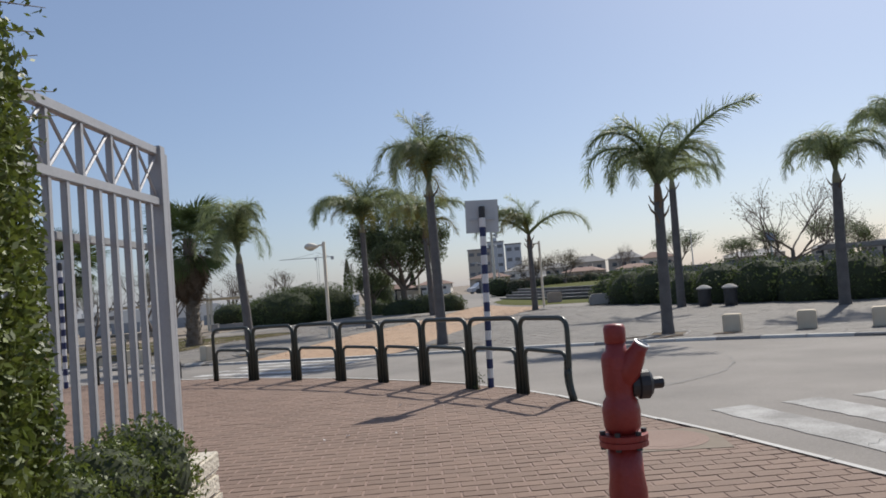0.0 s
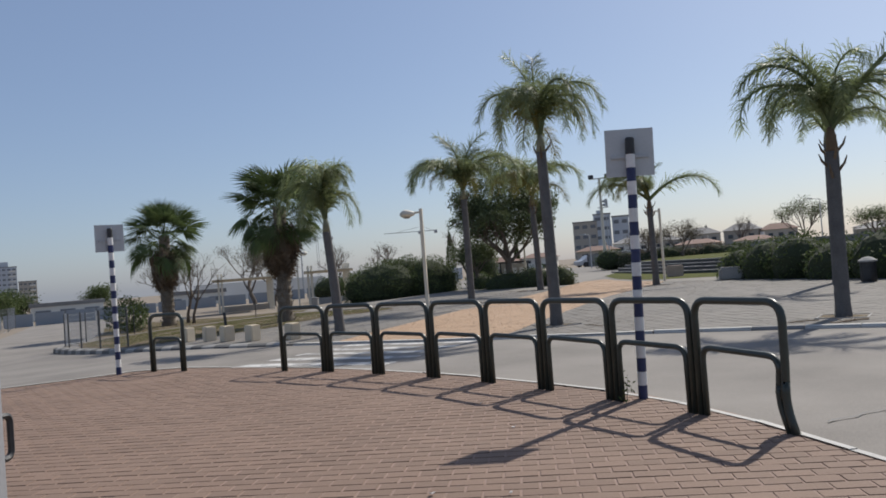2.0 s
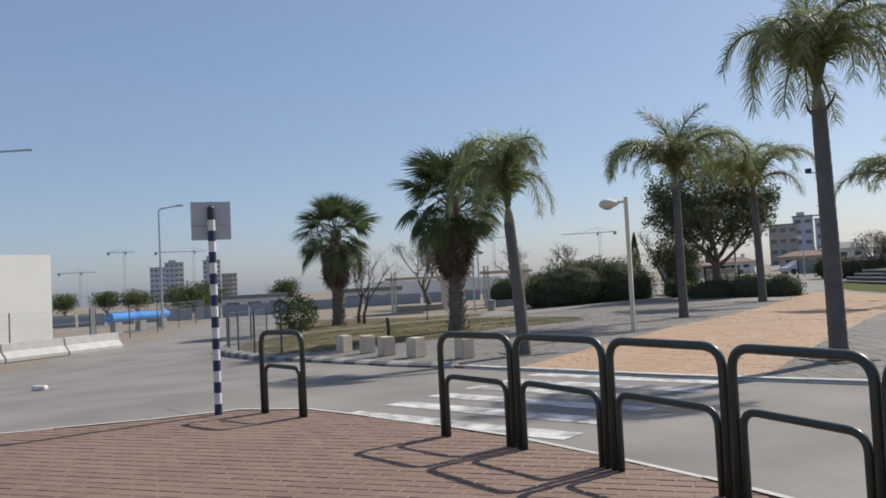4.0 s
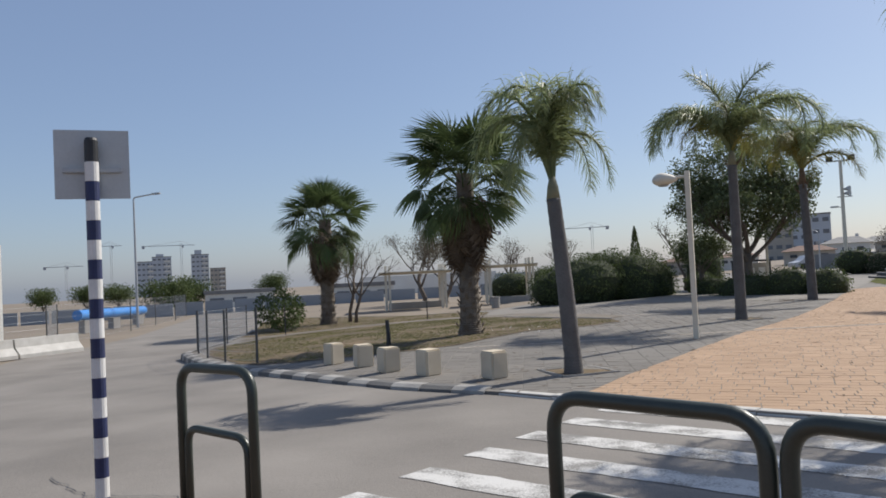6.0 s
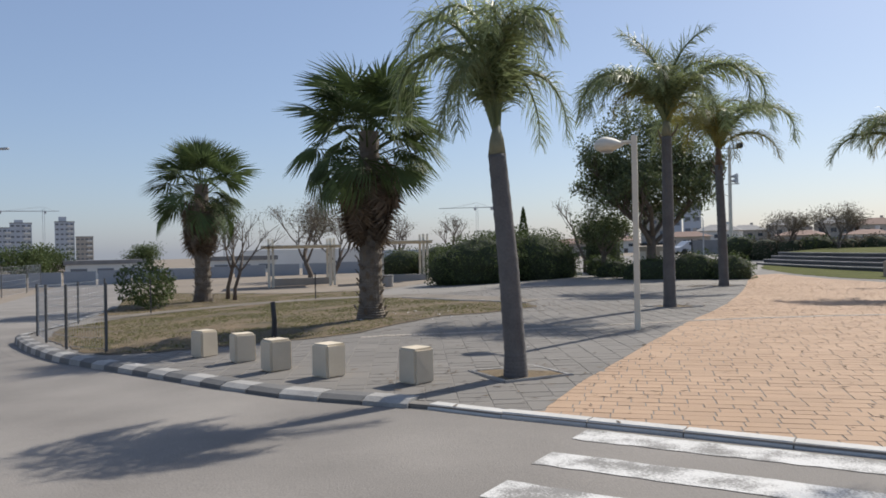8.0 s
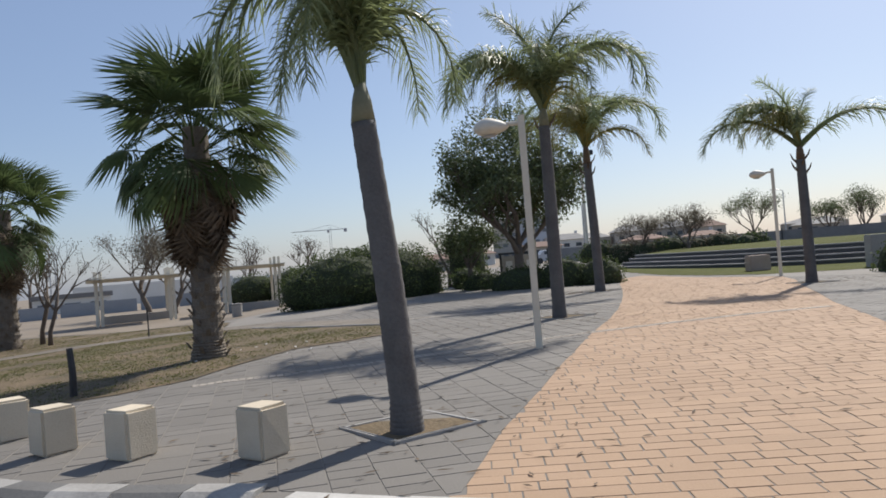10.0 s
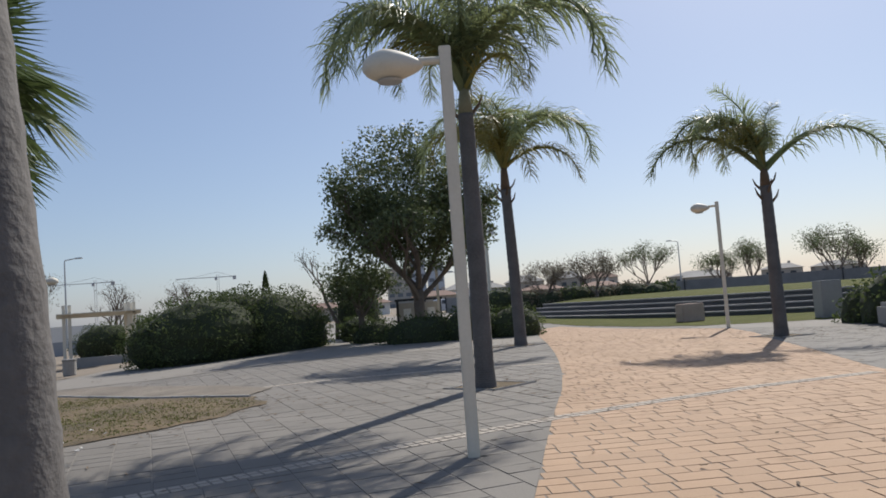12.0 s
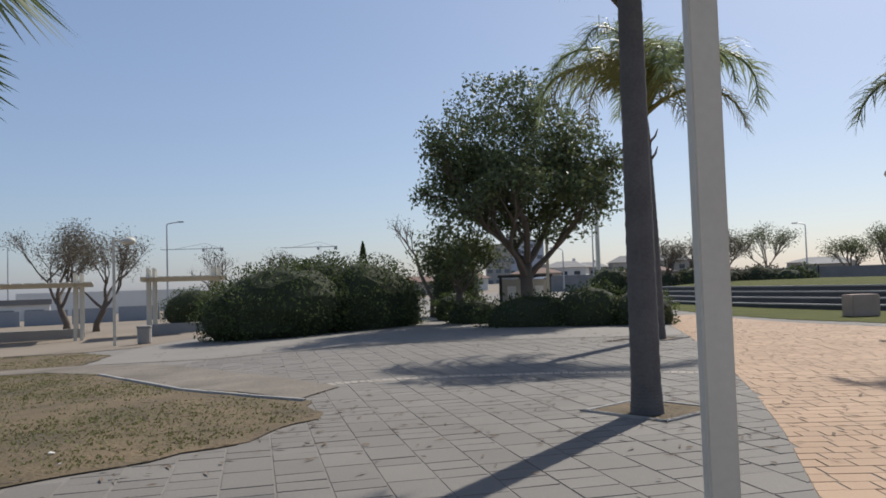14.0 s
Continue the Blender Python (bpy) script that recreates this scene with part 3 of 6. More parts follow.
# ---- leaves ----
def leaf_arrays(centres, size, rng, droop=0.0):
    """Two-triangle leaves, folded along their rib, in random attitudes."""
    n = len(centres)
    d = rng.normal(size=(n, 3))
    d[:, 2] -= droop
    d /= np.linalg.norm(d, axis=1)[:, None]
    w = np.cross(d, rng.normal(size=(n, 3)))
    w /= np.linalg.norm(w, axis=1)[:, None]
    s = size * rng.uniform(0.6, 1.3, (n, 1))
    a, b = centres - d * s, centres + d * s
    l, r = centres + w * s * 0.42, centres - w * s * 0.42
    verts = np.stack([a, l, b, r], 1).reshape(-1, 3)
    faces = [(4 * i, 4 * i + 1, 4 * i + 2, 4 * i + 3) for i in range(n)]
    return verts.tolist(), faces


def lumpy(rng, n, lumps, shell=0.55):
    """Points spread in the outer part of a row of ellipsoids (x, y, z, rx, ry, rz), with an uneven rim."""
    k = len(lumps)
    vol = np.array([l[3] * l[4] + l[4] * l[5] for l in lumps])
    pick = rng.choice(k, n, p=vol / vol.sum())
    L = np.array(lumps)[pick]
    d = rng.normal(size=(n, 3))
    d /= np.linalg.norm(d, axis=1)[:, None]
    r = shell + (1 - shell) * rng.random(n) ** 0.6
    wob = 1 + 0.08 * np.sin(7 * d[:, 0] + 3 * L[:, 0]) * np.sin(6 * d[:, 1] + L[:, 1]) + 0.05 * np.sin(13 * d[:, 2] + 5 * d[:, 0])
    return L[:, :3] + d * L[:, 3:] * (r * wob)[:, None]


def shrub(name, lumps, n, leaf, material, label, category, z0, seed, core=True):
    rng = np.random.default_rng(seed)
    c = lumpy(rng, n, lumps)
    c = c[c[:, 2] > z0 - 0.02]
    x, y = lumps[0][0], lumps[0][1]
    th = empty(name, pose(x, y, z0), label, category)
    v, f = leaf_arrays(c - np.array([x, y, z0]), leaf, rng)
    from_arrays("foliage", v, f, material, th)
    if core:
        # added solid body, coloured dark to stand for shade behind the leaves
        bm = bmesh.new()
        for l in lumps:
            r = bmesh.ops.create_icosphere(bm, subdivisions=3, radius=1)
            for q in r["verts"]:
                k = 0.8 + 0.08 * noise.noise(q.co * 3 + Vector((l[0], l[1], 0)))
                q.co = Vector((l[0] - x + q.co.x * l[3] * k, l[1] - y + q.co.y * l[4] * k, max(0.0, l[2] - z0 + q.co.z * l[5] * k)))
        part("core", bm, "bush_shade_core", th)
    return th


# clipped shrubs by the fence, then the wide bushes on the square
shrub("shrub", [(-0.5, 2.04, 1.3, 0.14, 0.2, 1.05), (-0.45, 1.76, 1.5, 0.23, 0.28, 1.3), (-0.53, 2.14, 0.8, 0.14, 0.2, 0.5)], 30000, 0.019, "hedge", "dense small-leaved green shrub growing through the fence", "shrub", 0.4, 3, core=False)
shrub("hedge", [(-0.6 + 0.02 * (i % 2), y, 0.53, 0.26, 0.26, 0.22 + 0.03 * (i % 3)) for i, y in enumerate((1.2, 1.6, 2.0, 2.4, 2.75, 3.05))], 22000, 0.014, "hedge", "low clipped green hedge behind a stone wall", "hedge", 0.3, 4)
rng = np.random.default_rng(9)
sprig = empty("sprig", pose(-0.56, 2.05, 0.5), "thin leafy twigs reaching over the fence", "shrub")
for i in range(9):
    z = 1.25 + 0.1 * i
    bm = tube(bmesh.new(), [(0.0, -0.3, z - 0.15), (0.03, 0.1, z), (0.06 + 0.02 * i % 0.05, 0.25 + 0.04 * (i % 4), z + 0.05)], [0.004, 0.003, 0.0015], 5)
    tw = part("twig", bm, "wood", sprig)
    c = np.array([(0.03 + 0.03 * s, 0.05 + s * (0.22 + 0.04 * (i % 4)), z + 0.05 * s) for s in np.linspace(0, 1, 16)]) + rng.normal(size=(16, 3)) * 0.012
    v, f = leaf_arrays(c, 0.02, rng)
    from_arrays("leaves", v, f, "hedge", tw)

zz = lambda x, y: zf(x, y)
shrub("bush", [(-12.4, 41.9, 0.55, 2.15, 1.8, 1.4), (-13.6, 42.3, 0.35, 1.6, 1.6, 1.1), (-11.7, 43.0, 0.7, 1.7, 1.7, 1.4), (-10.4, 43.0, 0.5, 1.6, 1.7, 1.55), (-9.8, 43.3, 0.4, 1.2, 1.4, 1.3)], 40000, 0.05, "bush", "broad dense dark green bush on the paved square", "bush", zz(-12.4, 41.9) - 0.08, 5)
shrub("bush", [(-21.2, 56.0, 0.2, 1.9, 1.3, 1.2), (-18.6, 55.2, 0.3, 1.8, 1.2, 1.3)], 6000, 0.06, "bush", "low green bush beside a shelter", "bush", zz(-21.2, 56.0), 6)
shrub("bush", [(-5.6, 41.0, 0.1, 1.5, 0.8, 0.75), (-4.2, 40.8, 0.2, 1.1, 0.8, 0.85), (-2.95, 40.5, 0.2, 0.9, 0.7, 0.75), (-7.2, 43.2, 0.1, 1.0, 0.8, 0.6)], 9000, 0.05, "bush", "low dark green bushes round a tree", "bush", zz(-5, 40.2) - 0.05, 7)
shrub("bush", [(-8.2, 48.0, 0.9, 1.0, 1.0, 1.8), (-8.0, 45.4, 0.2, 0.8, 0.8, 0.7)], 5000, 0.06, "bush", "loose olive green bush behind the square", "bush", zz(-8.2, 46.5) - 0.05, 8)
hedge_line = [(5.0, 32.6), (5.75, 31.0), (6.6, 29.2), (7.5, 27.6), (8.5, 26.2), (9.5, 25.0), (10.6, 24.1), (12.2, 23.5)]
shrub("hedge", [(x + 0.6, y + 0.6, 0.35 + 0.12 * math.sin(i * 2.2), 1.25, 1.3, 1.15) for i, (x, y) in enumerate(hedge_line)] + [(7.2, 36.2, 0.3, 1.7, 1.4, 1.25), (5.9, 34.9, 0.25, 1.0, 1.0, 1.1), (4.75, 34.6, 0.2, 0.95, 0.9, 1.05), (4.6, 35.4, 0.1, 0.8, 0.7, 0.85)], 26000, 0.06, "bush", "long rounded green hedge behind the square", "hedge", -0.1, 10)
shrub("shrub", [(-22.6, 33.8, 0.25, 1.1, 1.0, 0.8), (-22.0, 33.4, 0.0, 0.8, 0.8, 0.65)], 2200, 0.075, "bush", "young loose green shrub on the lawn", "shrub", zz(-22.6, 33.8), 11, core=False)


# ---- palms ----
def frond_mesh(name, length, rise, droop, bend, leaflets, leaf_len, hang, seed, material):
    """A feather frond along +x: an arched rib with narrow hanging leaflets on both sides."""
    rng = random.Random(seed)
    verts, faces = [], []
    n = 14
    pts, tang = [Vector((0, 0, 0))], []
    for i in range(n):
        s = i / n
        ang = radians(rise - droop * s ** bend)
        t = Vector((math.cos(ang), 0, math.sin(ang)))
        tang.append(t)
        pts.append(pts[-1] + t * length / n)
    tang.append(tang[-1])

    def at(s):
        k = min(n - 1, int(s * n))
        f = s * n - k
        return pts[k].lerp(pts[k + 1], f), tang[k]

    for i in range(n + 1):
        r = 0.02 * (1 - i / n) + 0.003
        c, t = pts[i], tang[i]
        up = Vector((-t.z, 0, t.x))
        for o in (Vector((0, r, 0)), up * r, Vector((0, -r, 0)), -up * r):
            verts.append(c + o)
    for i in range(n):
        for k in range(4):
            a, b = i * 4 + k, i * 4 + (k + 1) % 4
            faces.append((a, b, b + 4, a + 4))
    for i in range(leaflets):
        s = 0.14 + 0.86 * (i + 0.5) / leaflets
        c, t = at(min(0.999, s))
        up = Vector((-t.z, 0, t.x))
        ll = leaf_len * (0.35 + 0.65 * math.sin(math.pi * min(1, 0.18 + 0.8 * s)) ** 0.8) * rng.uniform(0.8, 1.15)
        for side in (-1, 1):
            d = (Vector((0, side, 0)) * rng.uniform(0.35, 0.9) + t * rng.uniform(0.45, 0.85) + up * rng.uniform(-0.35, 0.75)).normalized()
            w = t * 0.0042
            p, k = c, len(verts)
            verts += [c - w * 0.6, c + w * 0.6]
            for q, wide in ((0.3, 1.0), (0.36, 0.85), (0.34, 0.0)):
                p = p + d * ll * q
                d = (d + Vector((0, 0, -hang * rng.uniform(0.45, 0.75)))).normalized()
                verts += [p - w * wide, p + w * wide] if wide else [p]
            faces += [(k, k + 1, k + 3, k + 2), (k + 2, k + 3, k + 5, k + 4), (k + 4, k + 5, k + 6)]
    me = bpy.data.meshes.new(name)
    me.from_pydata([tuple(v) for v in verts], [], faces)
    me.materials.append(M[material])
    return me


FRONDS = [frond_mesh("frond", 1.0, r, d, b, 92, 0.24, h, i, "frond") for i, (r, d, b, h) in enumerate(((88, 225, 1.45, 0.9), (80, 185, 1.35, 0.9), (62, 140, 1.8, 0.75), (42, 130, 1.7, 0.8), (10, 95, 1.4, 0.9), (89, 70, 1.6, 0.45), (57, 62, 1.8, 0.5), (72, 165, 1.5, 0.8), (90, 200, 1.0, 0.85), (60, 165, 1.4, 0.8)))]
YELLOW = [frond_mesh("frond", 1.0, r, d, 1.35, 74, 0.27, h, 20 + i, "frond_yellow") for i, (r, d, h) in enumerate(((75, 185, 1.0), (35, 130, 1.1)))]


TALL = [frond_mesh("frond", 1.0, r, d, b, 92, 0.25, h, 40 + i, "frond") for i, (r, d, b, h) in enumerate(((89, 195, 2.1, 0.8), (78, 175, 1.9, 0.85), (66, 190, 1.6, 0.85)))]


def trunk_tube(pts, radii, rings, rough):
    """A ringed trunk through pts."""
    bm = bmesh.new()
    P, R = [], []
    k = rings * 3
    for i in range(k + 1):
        s = i / k * (len(pts) - 1)
        j = min(int(s), len(pts) - 2)
        f = s - j
        P.append(Vector(pts[j]).lerp(Vector(pts[j + 1]), f))
        R.append((radii[j] * (1 - f) + radii[j + 1] * f) * (1 + (rough if i % 3 == 0 else 0) + random.uniform(-0.25, 0.25) * rough))
    return tube(bm, P, R, 16)


def feather_palm(x, y, top, radius, lean, fronds, spread, label, base_z=None, stubs=0, shaft=0.45, width=1.0, squeeze=1.0):
    """A queen palm. fronds: rows of (azimuth, variant, length)."""
    z = zf(x, y) if base_z is None else base_z
    th = empty("palm_tree", pose(x, y, z), label, "palm tree", "feather palms on the square")
    h = top - z
    mid = (lean[0] * 0.35, lean[1] * 0.35, h * 0.5)
    bm = trunk_tube([(0, 0, -0.05), (0.0, 0, 0.25), mid, (lean[0], lean[1], h)], [radius * 1.25, radius * 1.08, radius, radius * 0.88], max(14, int(h / 0.11)), 0.035)
    part("trunk", bm, "bark", th, smooth=True)
    bm = tube(bmesh.new(), [(lean[0], lean[1], h), (lean[0], lean[1], h + shaft * 0.5), (lean[0], lean[1], h + shaft)], [radius * 0.88, radius * 0.7, radius * 0.3], 14)
    part("crownshaft", bm, "shaft" if stubs < 5 else "dead", th, smooth=True)
    for i in range(stubs):
        a = i * 2.4
        bm = tube(bmesh.new(), [(lean[0] + radius * 0.7 * math.cos(a), lean[1] + radius * 0.7 * math.sin(a), h - 0.07 * i), (lean[0] + (radius + 0.07) * math.cos(a), lean[1] + (radius + 0.07) * math.sin(a), h + 0.12 - 0.07 * i), (lean[0] + (radius + 0.12) * math.cos(a), lean[1] + (radius + 0.12) * math.sin(a), h + 0.25 - 0.07 * i)], [0.03, 0.022, 0.008], 6)
        part("leaf_stub", bm, "dead", th)
    for az, var, ln in fronds:
        me = TALL[var - 20] if var >= 20 else YELLOW[var - 10] if var >= 10 else FRONDS[var]
        m = Matrix.Translation((lean[0], lean[1], h + shaft * 0.72)) @ pose(0, 0, 0, random.uniform(-8, 8), 0, az) @ Matrix.Diagonal((ln * 1.18 * squeeze, ln * width * 1.1, ln * 1.18, 1))
        piece("frond", me, m, th)
    return th


def crown(n, seed, lengths, variants, fixed=()):
    r = random.Random(seed)
    rows = [(i * 360 / n + r.uniform(-14, 14), r.choice(variants), r.uniform(*lengths)) for i in range(n)]
    return rows + list(fixed)


GREEN_PALM = "queen palm with ringed grey trunk and drooping green fronds"
feather_palm(-6.24, 19.55, 2.3, 0.112, (-0.16, 0.0), crown(14, 1, (1.65, 2.0), (20, 20, 21, 8, 8)) + [(190, 22, 2.3), (178, 21, 2.2), (170, 1, 2.2), (10, 20, 1.95), (100, 5, 1.05), (250, 5, 1.1)], 0, GREEN_PALM, width=0.85, squeeze=0.66, shaft=0.34)
feather_palm(-4.78, 27.95, 3.5, 0.115, (0.0, 0.0), crown(7, 2, (1.6, 2.0), (0, 1, 7)) + [(0, 22, 2.6), (-28, 22, 2.4), (205, 22, 2.4), (225, 9, 2.4), (30, 21, 2.2), (175, 5, 2.0), (10, 5, 1.9), (178, 22, 2.45), (160, 5, 1.8), (190, 1, 2.2), (60, 5, 1.5), (20, 5, 1.4), (80, 10, 1.6), (200, 10, 1.5), (300, 11, 1.4)], 0, GREEN_PALM, stubs=2)
feather_palm(-3.38, 35.9, 3.6, 0.13, (-0.08, 0.0), crown(10, 3, (2.0, 2.5), (20, 21, 0, 1)) + [(5, 22, 2.9), (170, 22, 2.6), (190, 10, 2.3), (250, 10, 2.4), (330, 11, 2.0), (120, 10, 2.3), (280, 11, 2.1), (220, 10, 2.2)], 0, "queen palm with yellowing fronds and old leaf stubs", stubs=7, shaft=0.7)
feather_palm(-1.04, 18.9, 3.55, 0.12, (-0.04, 0), crown(12, 4, (1.9, 2.4), (8, 8, 0, 1)) + [(185, 7, 2.2), (3, 7, 2.3), (20, 10, 1.8), (160, 10, 1.8), (80, 11, 1.5), (250, 10, 1.6), (90, 5, 1.9), (200, 5, 1.8)], 0, "tall queen palm with green and yellowing fronds", stubs=3, squeeze=0.75)
feather_palm(1.42, 33.05, 2.92, 0.118, (-0.02, 0), [(182, 3, 2.4), (168, 7, 2.0), (200, 2, 2.0), (215, 10, 1.9), (150, 10, 1.8), (180, 7, 2.3), (110, 0, 1.8), (250, 1, 1.7), (172, 0, 2.3), (190, 5, 1.7), (-2, 3, 2.7), (40, 5, 1.4)], 0, "sparse queen palm with one long arching frond", stubs=6)
feather_palm(4.2, 17.4, 2.78, 0.12, (0.05, 0), crown(12, 6, (1.5, 1.95), (8, 20, 0, 1)) + [(-3, 6, 2.45), (-10, 1, 1.9), (178, 21, 2.1), (190, 22, 2.1), (165, 20, 2.1), (182, 5, 1.6), (5, 3, 1.1)], 0, "stout queen palm with a ragged open crown", stubs=8, shaft=0.55)
feather_palm(6.3, 26.6, 3.95, 0.13, (0.05, 0), crown(6, 7, (1.5, 1.8), (2, 3, 3, 2)) + [(180, 2, 2.0), (0, 3, 1.6)], 0, GREEN_PALM, stubs=2)
feather_palm(9.95, 22.4, 3.3, 0.14, (0.1, 0), crown(13, 8, (1.7, 2.2), (0, 8, 8, 1, 7)), 0, GREEN_PALM, stubs=3)
feather_palm(12.1, 23.5, 4.3, 0.14, (0.1, 0), crown(13, 9, (1.7, 2.2), (0, 8, 8, 1, 7)), 0, GREEN_PALM, stubs=3)


def fan_mesh(name, stalk, radius, segs, seed, material, sag, dip=0.7):
    """A fan leaf along +x: a stalk and a pleated blade of narrow split segments with hanging tips."""
    rng = random.Random(seed)
    verts, faces = [], []
    for i in range(5):
        s = i / 4
        c = Vector((s * stalk, 0, -0.1 * s * s * stalk))
        r = 0.018 - 0.008 * s
        for o in ((0, r, 0), (0, 0, r), (0, -r, 0), (0, 0, -r)):
            verts.append(c + Vector(o))
    for i in range(4):
        for k in range(4):
            a, b = i * 4 + k, i * 4 + (k + 1) % 4
            faces.append((a, b, b + 4, a + 4))
    hub = Vector((stalk, 0, -0.1 * stalk))
    for i in range(segs):
        a = radians(-125 + 250 * i / (segs - 1))
        d = Vector((math.cos(a) * math.cos(dip), math.sin(a), 0.12 * (i % 2) + rng.uniform(-0.05, 0.1) - math.cos(a) * math.sin(dip)))
        side = Vector((-math.sin(a), math.cos(a), 0))
        r = radius * rng.uniform(0.85, 1.05) * (0.75 + 0.25 * math.cos(a * 0.6))
        w = r * 0.55 * math.radians(250 / segs) * 0.95
        m1 = hub + d * r * 0.5 + Vector((0, 0, -sag * 0.08 * r))
        tip = m1 + (d * (1 - 0.5 * sag) + Vector((0, 0, -sag))).normalized() * r * 0.5
        k = len(verts)
        verts += [hub, m1 + side * w * 0.5, m1 - side * w * 0.5 + Vector((0, 0, 0.02)), tip]
        faces += [(k, k + 2, k + 1), (k + 1, k + 2, k + 3)]
    me = bpy.data.meshes.new(name)
    me.from_pydata([tuple(v) for v in verts], [], faces)
    me.materials.append(M[material])
    return me


FANS = [fan_mesh("fan_leaf", 0.95, 0.88, 44, i, "fan", s, d) for i, (s, d) in enumerate(((0.35, 0.5), (0.6, 0.7), (0.95, 0.9)))]
DEAD = [fan_mesh("dead_leaf", 0.75, 0.8, 26, 10 + i, "dead", s, 0.4) for i, s in enumerate((0.7, 1.0))]


def fan_palm(x, y, h, radius, seed, n, size):
    z = zf(x, y)
    r = random.Random(seed)
    th = empty("fan_palm", pose(x, y, z), "fan palm with green leaves over a dead brown skirt", "palm tree", "fan palms on the lawn")
    bm = trunk_tube([(0, 0, -0.05), (0, 0, 0.3), (0.02, 0, h * 0.5), (0.03, 0, h)], [radius * 1.35, radius * 1.0, radius * 0.9, radius * 0.85], 22, 0.06)
    part("trunk", bm, "fan_bark", th)
    for i in range(46):
        a, q = i * 2.399, 0.06 + (h * 0.42) * i / 46
        rr = radius * (1.25 if q < 0.3 else 1.02)
        m = Matrix.Translation((rr * math.cos(a), rr * math.sin(a), q)) @ pose(0, 0, 0, 0, -55, math.degrees(a))
        part("boot", box(bmesh.new(), (0.05, 0, 0), (0.14, 0.07, 0.018), m=m, taper=0.7), "fan_bark", th)
    for i in range(n):
        s = (i + 0.5) / n
        el = 84 - 94 * s ** 0.92 + r.uniform(-12, 12)
        az = i * 137.5 + r.uniform(-12, 12)
        var = 0 if el > 35 else 1 if el > 0 else 2
        k = size * r.uniform(0.78, 1.1)
        m = Matrix.Translation((0, 0, h - 0.12 - 0.55 * s * size)) @ pose(0, 0, 0, 0, -el, az) @ pose(0, 0, 0, r.uniform(-50, 50), 0, 0) @ Matrix.Diagonal((k, k, k, 1))
        piece("fan_leaf", FANS[var], m, th)
    for i in range(int(n * 1.9)):
        s = i / (n * 1.9)
        az = i * 137.5 + 40
        k = size * r.uniform(0.75, 0.95)
        m = Matrix.Translation((0, 0, h - 0.35 - 0.95 * s * size)) @ pose(0, 0, 0, 0, 40 + 38 * s + r.uniform(-9, 9), az) @ pose(0, 0, 0, r.uniform(-40, 40), 0, 0) @ Matrix.Diagonal((k * 0.85, k * 0.95, k * 0.8, 1))
        piece("dead_leaf", DEAD[i % 2], m, th)
    return th


fan_palm(-10.53, 25.6, 3.78, 0.235, 1, 42, 1.12)
fan_palm(-22.5, 37.0, 4.6, 0.31, 2, 36, 1.4)


# ---- trees ----
def branches(r, start, direction, length, radius, depth, out, tips, spread=0.6, lift=0.15):
    pts = [start]
    d = direction.normalized()
    for _ in range(4):
        d = (d + Vector((r.uniform(-1, 1), r.uniform(-1, 1), r.uniform(-0.6, 1) + lift)) * 0.16).normalized()
        pts.append(pts[-1] + d * length / 4)
    out.append((pts, [radius * (1 - 0.12 * i) for i in range(5)], depth))
    if depth == 0:
        tips.append(pts[-1])
        tips.append(pts[-2])
        return
    for i in range(3 if depth > 1 else 4):
        k = r.choice((2, 3, 4, 4))
        nd = (d + Vector((r.uniform(-1, 1), r.uniform(-1, 1), r.uniform(-0.5, 0.9))) * spread).normalized()
        branches(r, pts[k], nd, length * r.uniform(0.62, 0.85), radius * 0.55, depth - 1, out, tips, spread, lift)


def tree(name, x, y, z, trunk_h, radius, reach, depth, seed, label, leaves=0, leaf=0.06, material="leaf", blob=0.5, spread=0.75, limbs=4, squash=1.0, lift=0.15, tilt=(0, 0), lumps=(), clumps=0):
    r = random.Random(seed)
    rng = np.random.default_rng(seed)
    th = empty(name, pose(x, y, z), label, "tree")
    top = Vector((tilt[0], tilt[1], trunk_h))
    bm = tube(bmesh.new(), [(0, 0, -0.05), (0.02, 0, trunk_h * 0.3), top * 0.7, top], [radius * 1.3, radius, radius * 0.9, radius * 0.8], 10)
    part("trunk", bm, "wood", th, smooth=True)
    tips = []
    for i in range(limbs):
        out = []
        a = i * math.tau / limbs + r.uniform(-0.4, 0.4)
        branches(r, top * (0.75 + 0.25 * (i % 2)), Vector((math.cos(a), math.sin(a), 1.1 * squash)), reach, radius * 0.55, depth, out, tips, spread, lift)
        bm = bmesh.new()
        for pts, radii, dp in out:
            tube(bm, pts, [max(q, 0.006) for q in radii], 6 if dp > 0 else 4, False)
        part("limb", bm, "wood", th)
    if leaves:
        T = np.array([tuple(t) for t in tips])
        if lumps:
            T = np.concatenate([T, lumpy(rng, clumps, lumps, 0.35)])
        c = T[rng.integers(0, len(T), leaves)] + rng.normal(size=(leaves, 3)) .clip(-1.5, 1.5) * blob * np.array([1, 1, 0.8])
        v, f = leaf_arrays(c, leaf, rng, 0.3)
        from_arrays("crown", v, f, material, th)
    return th


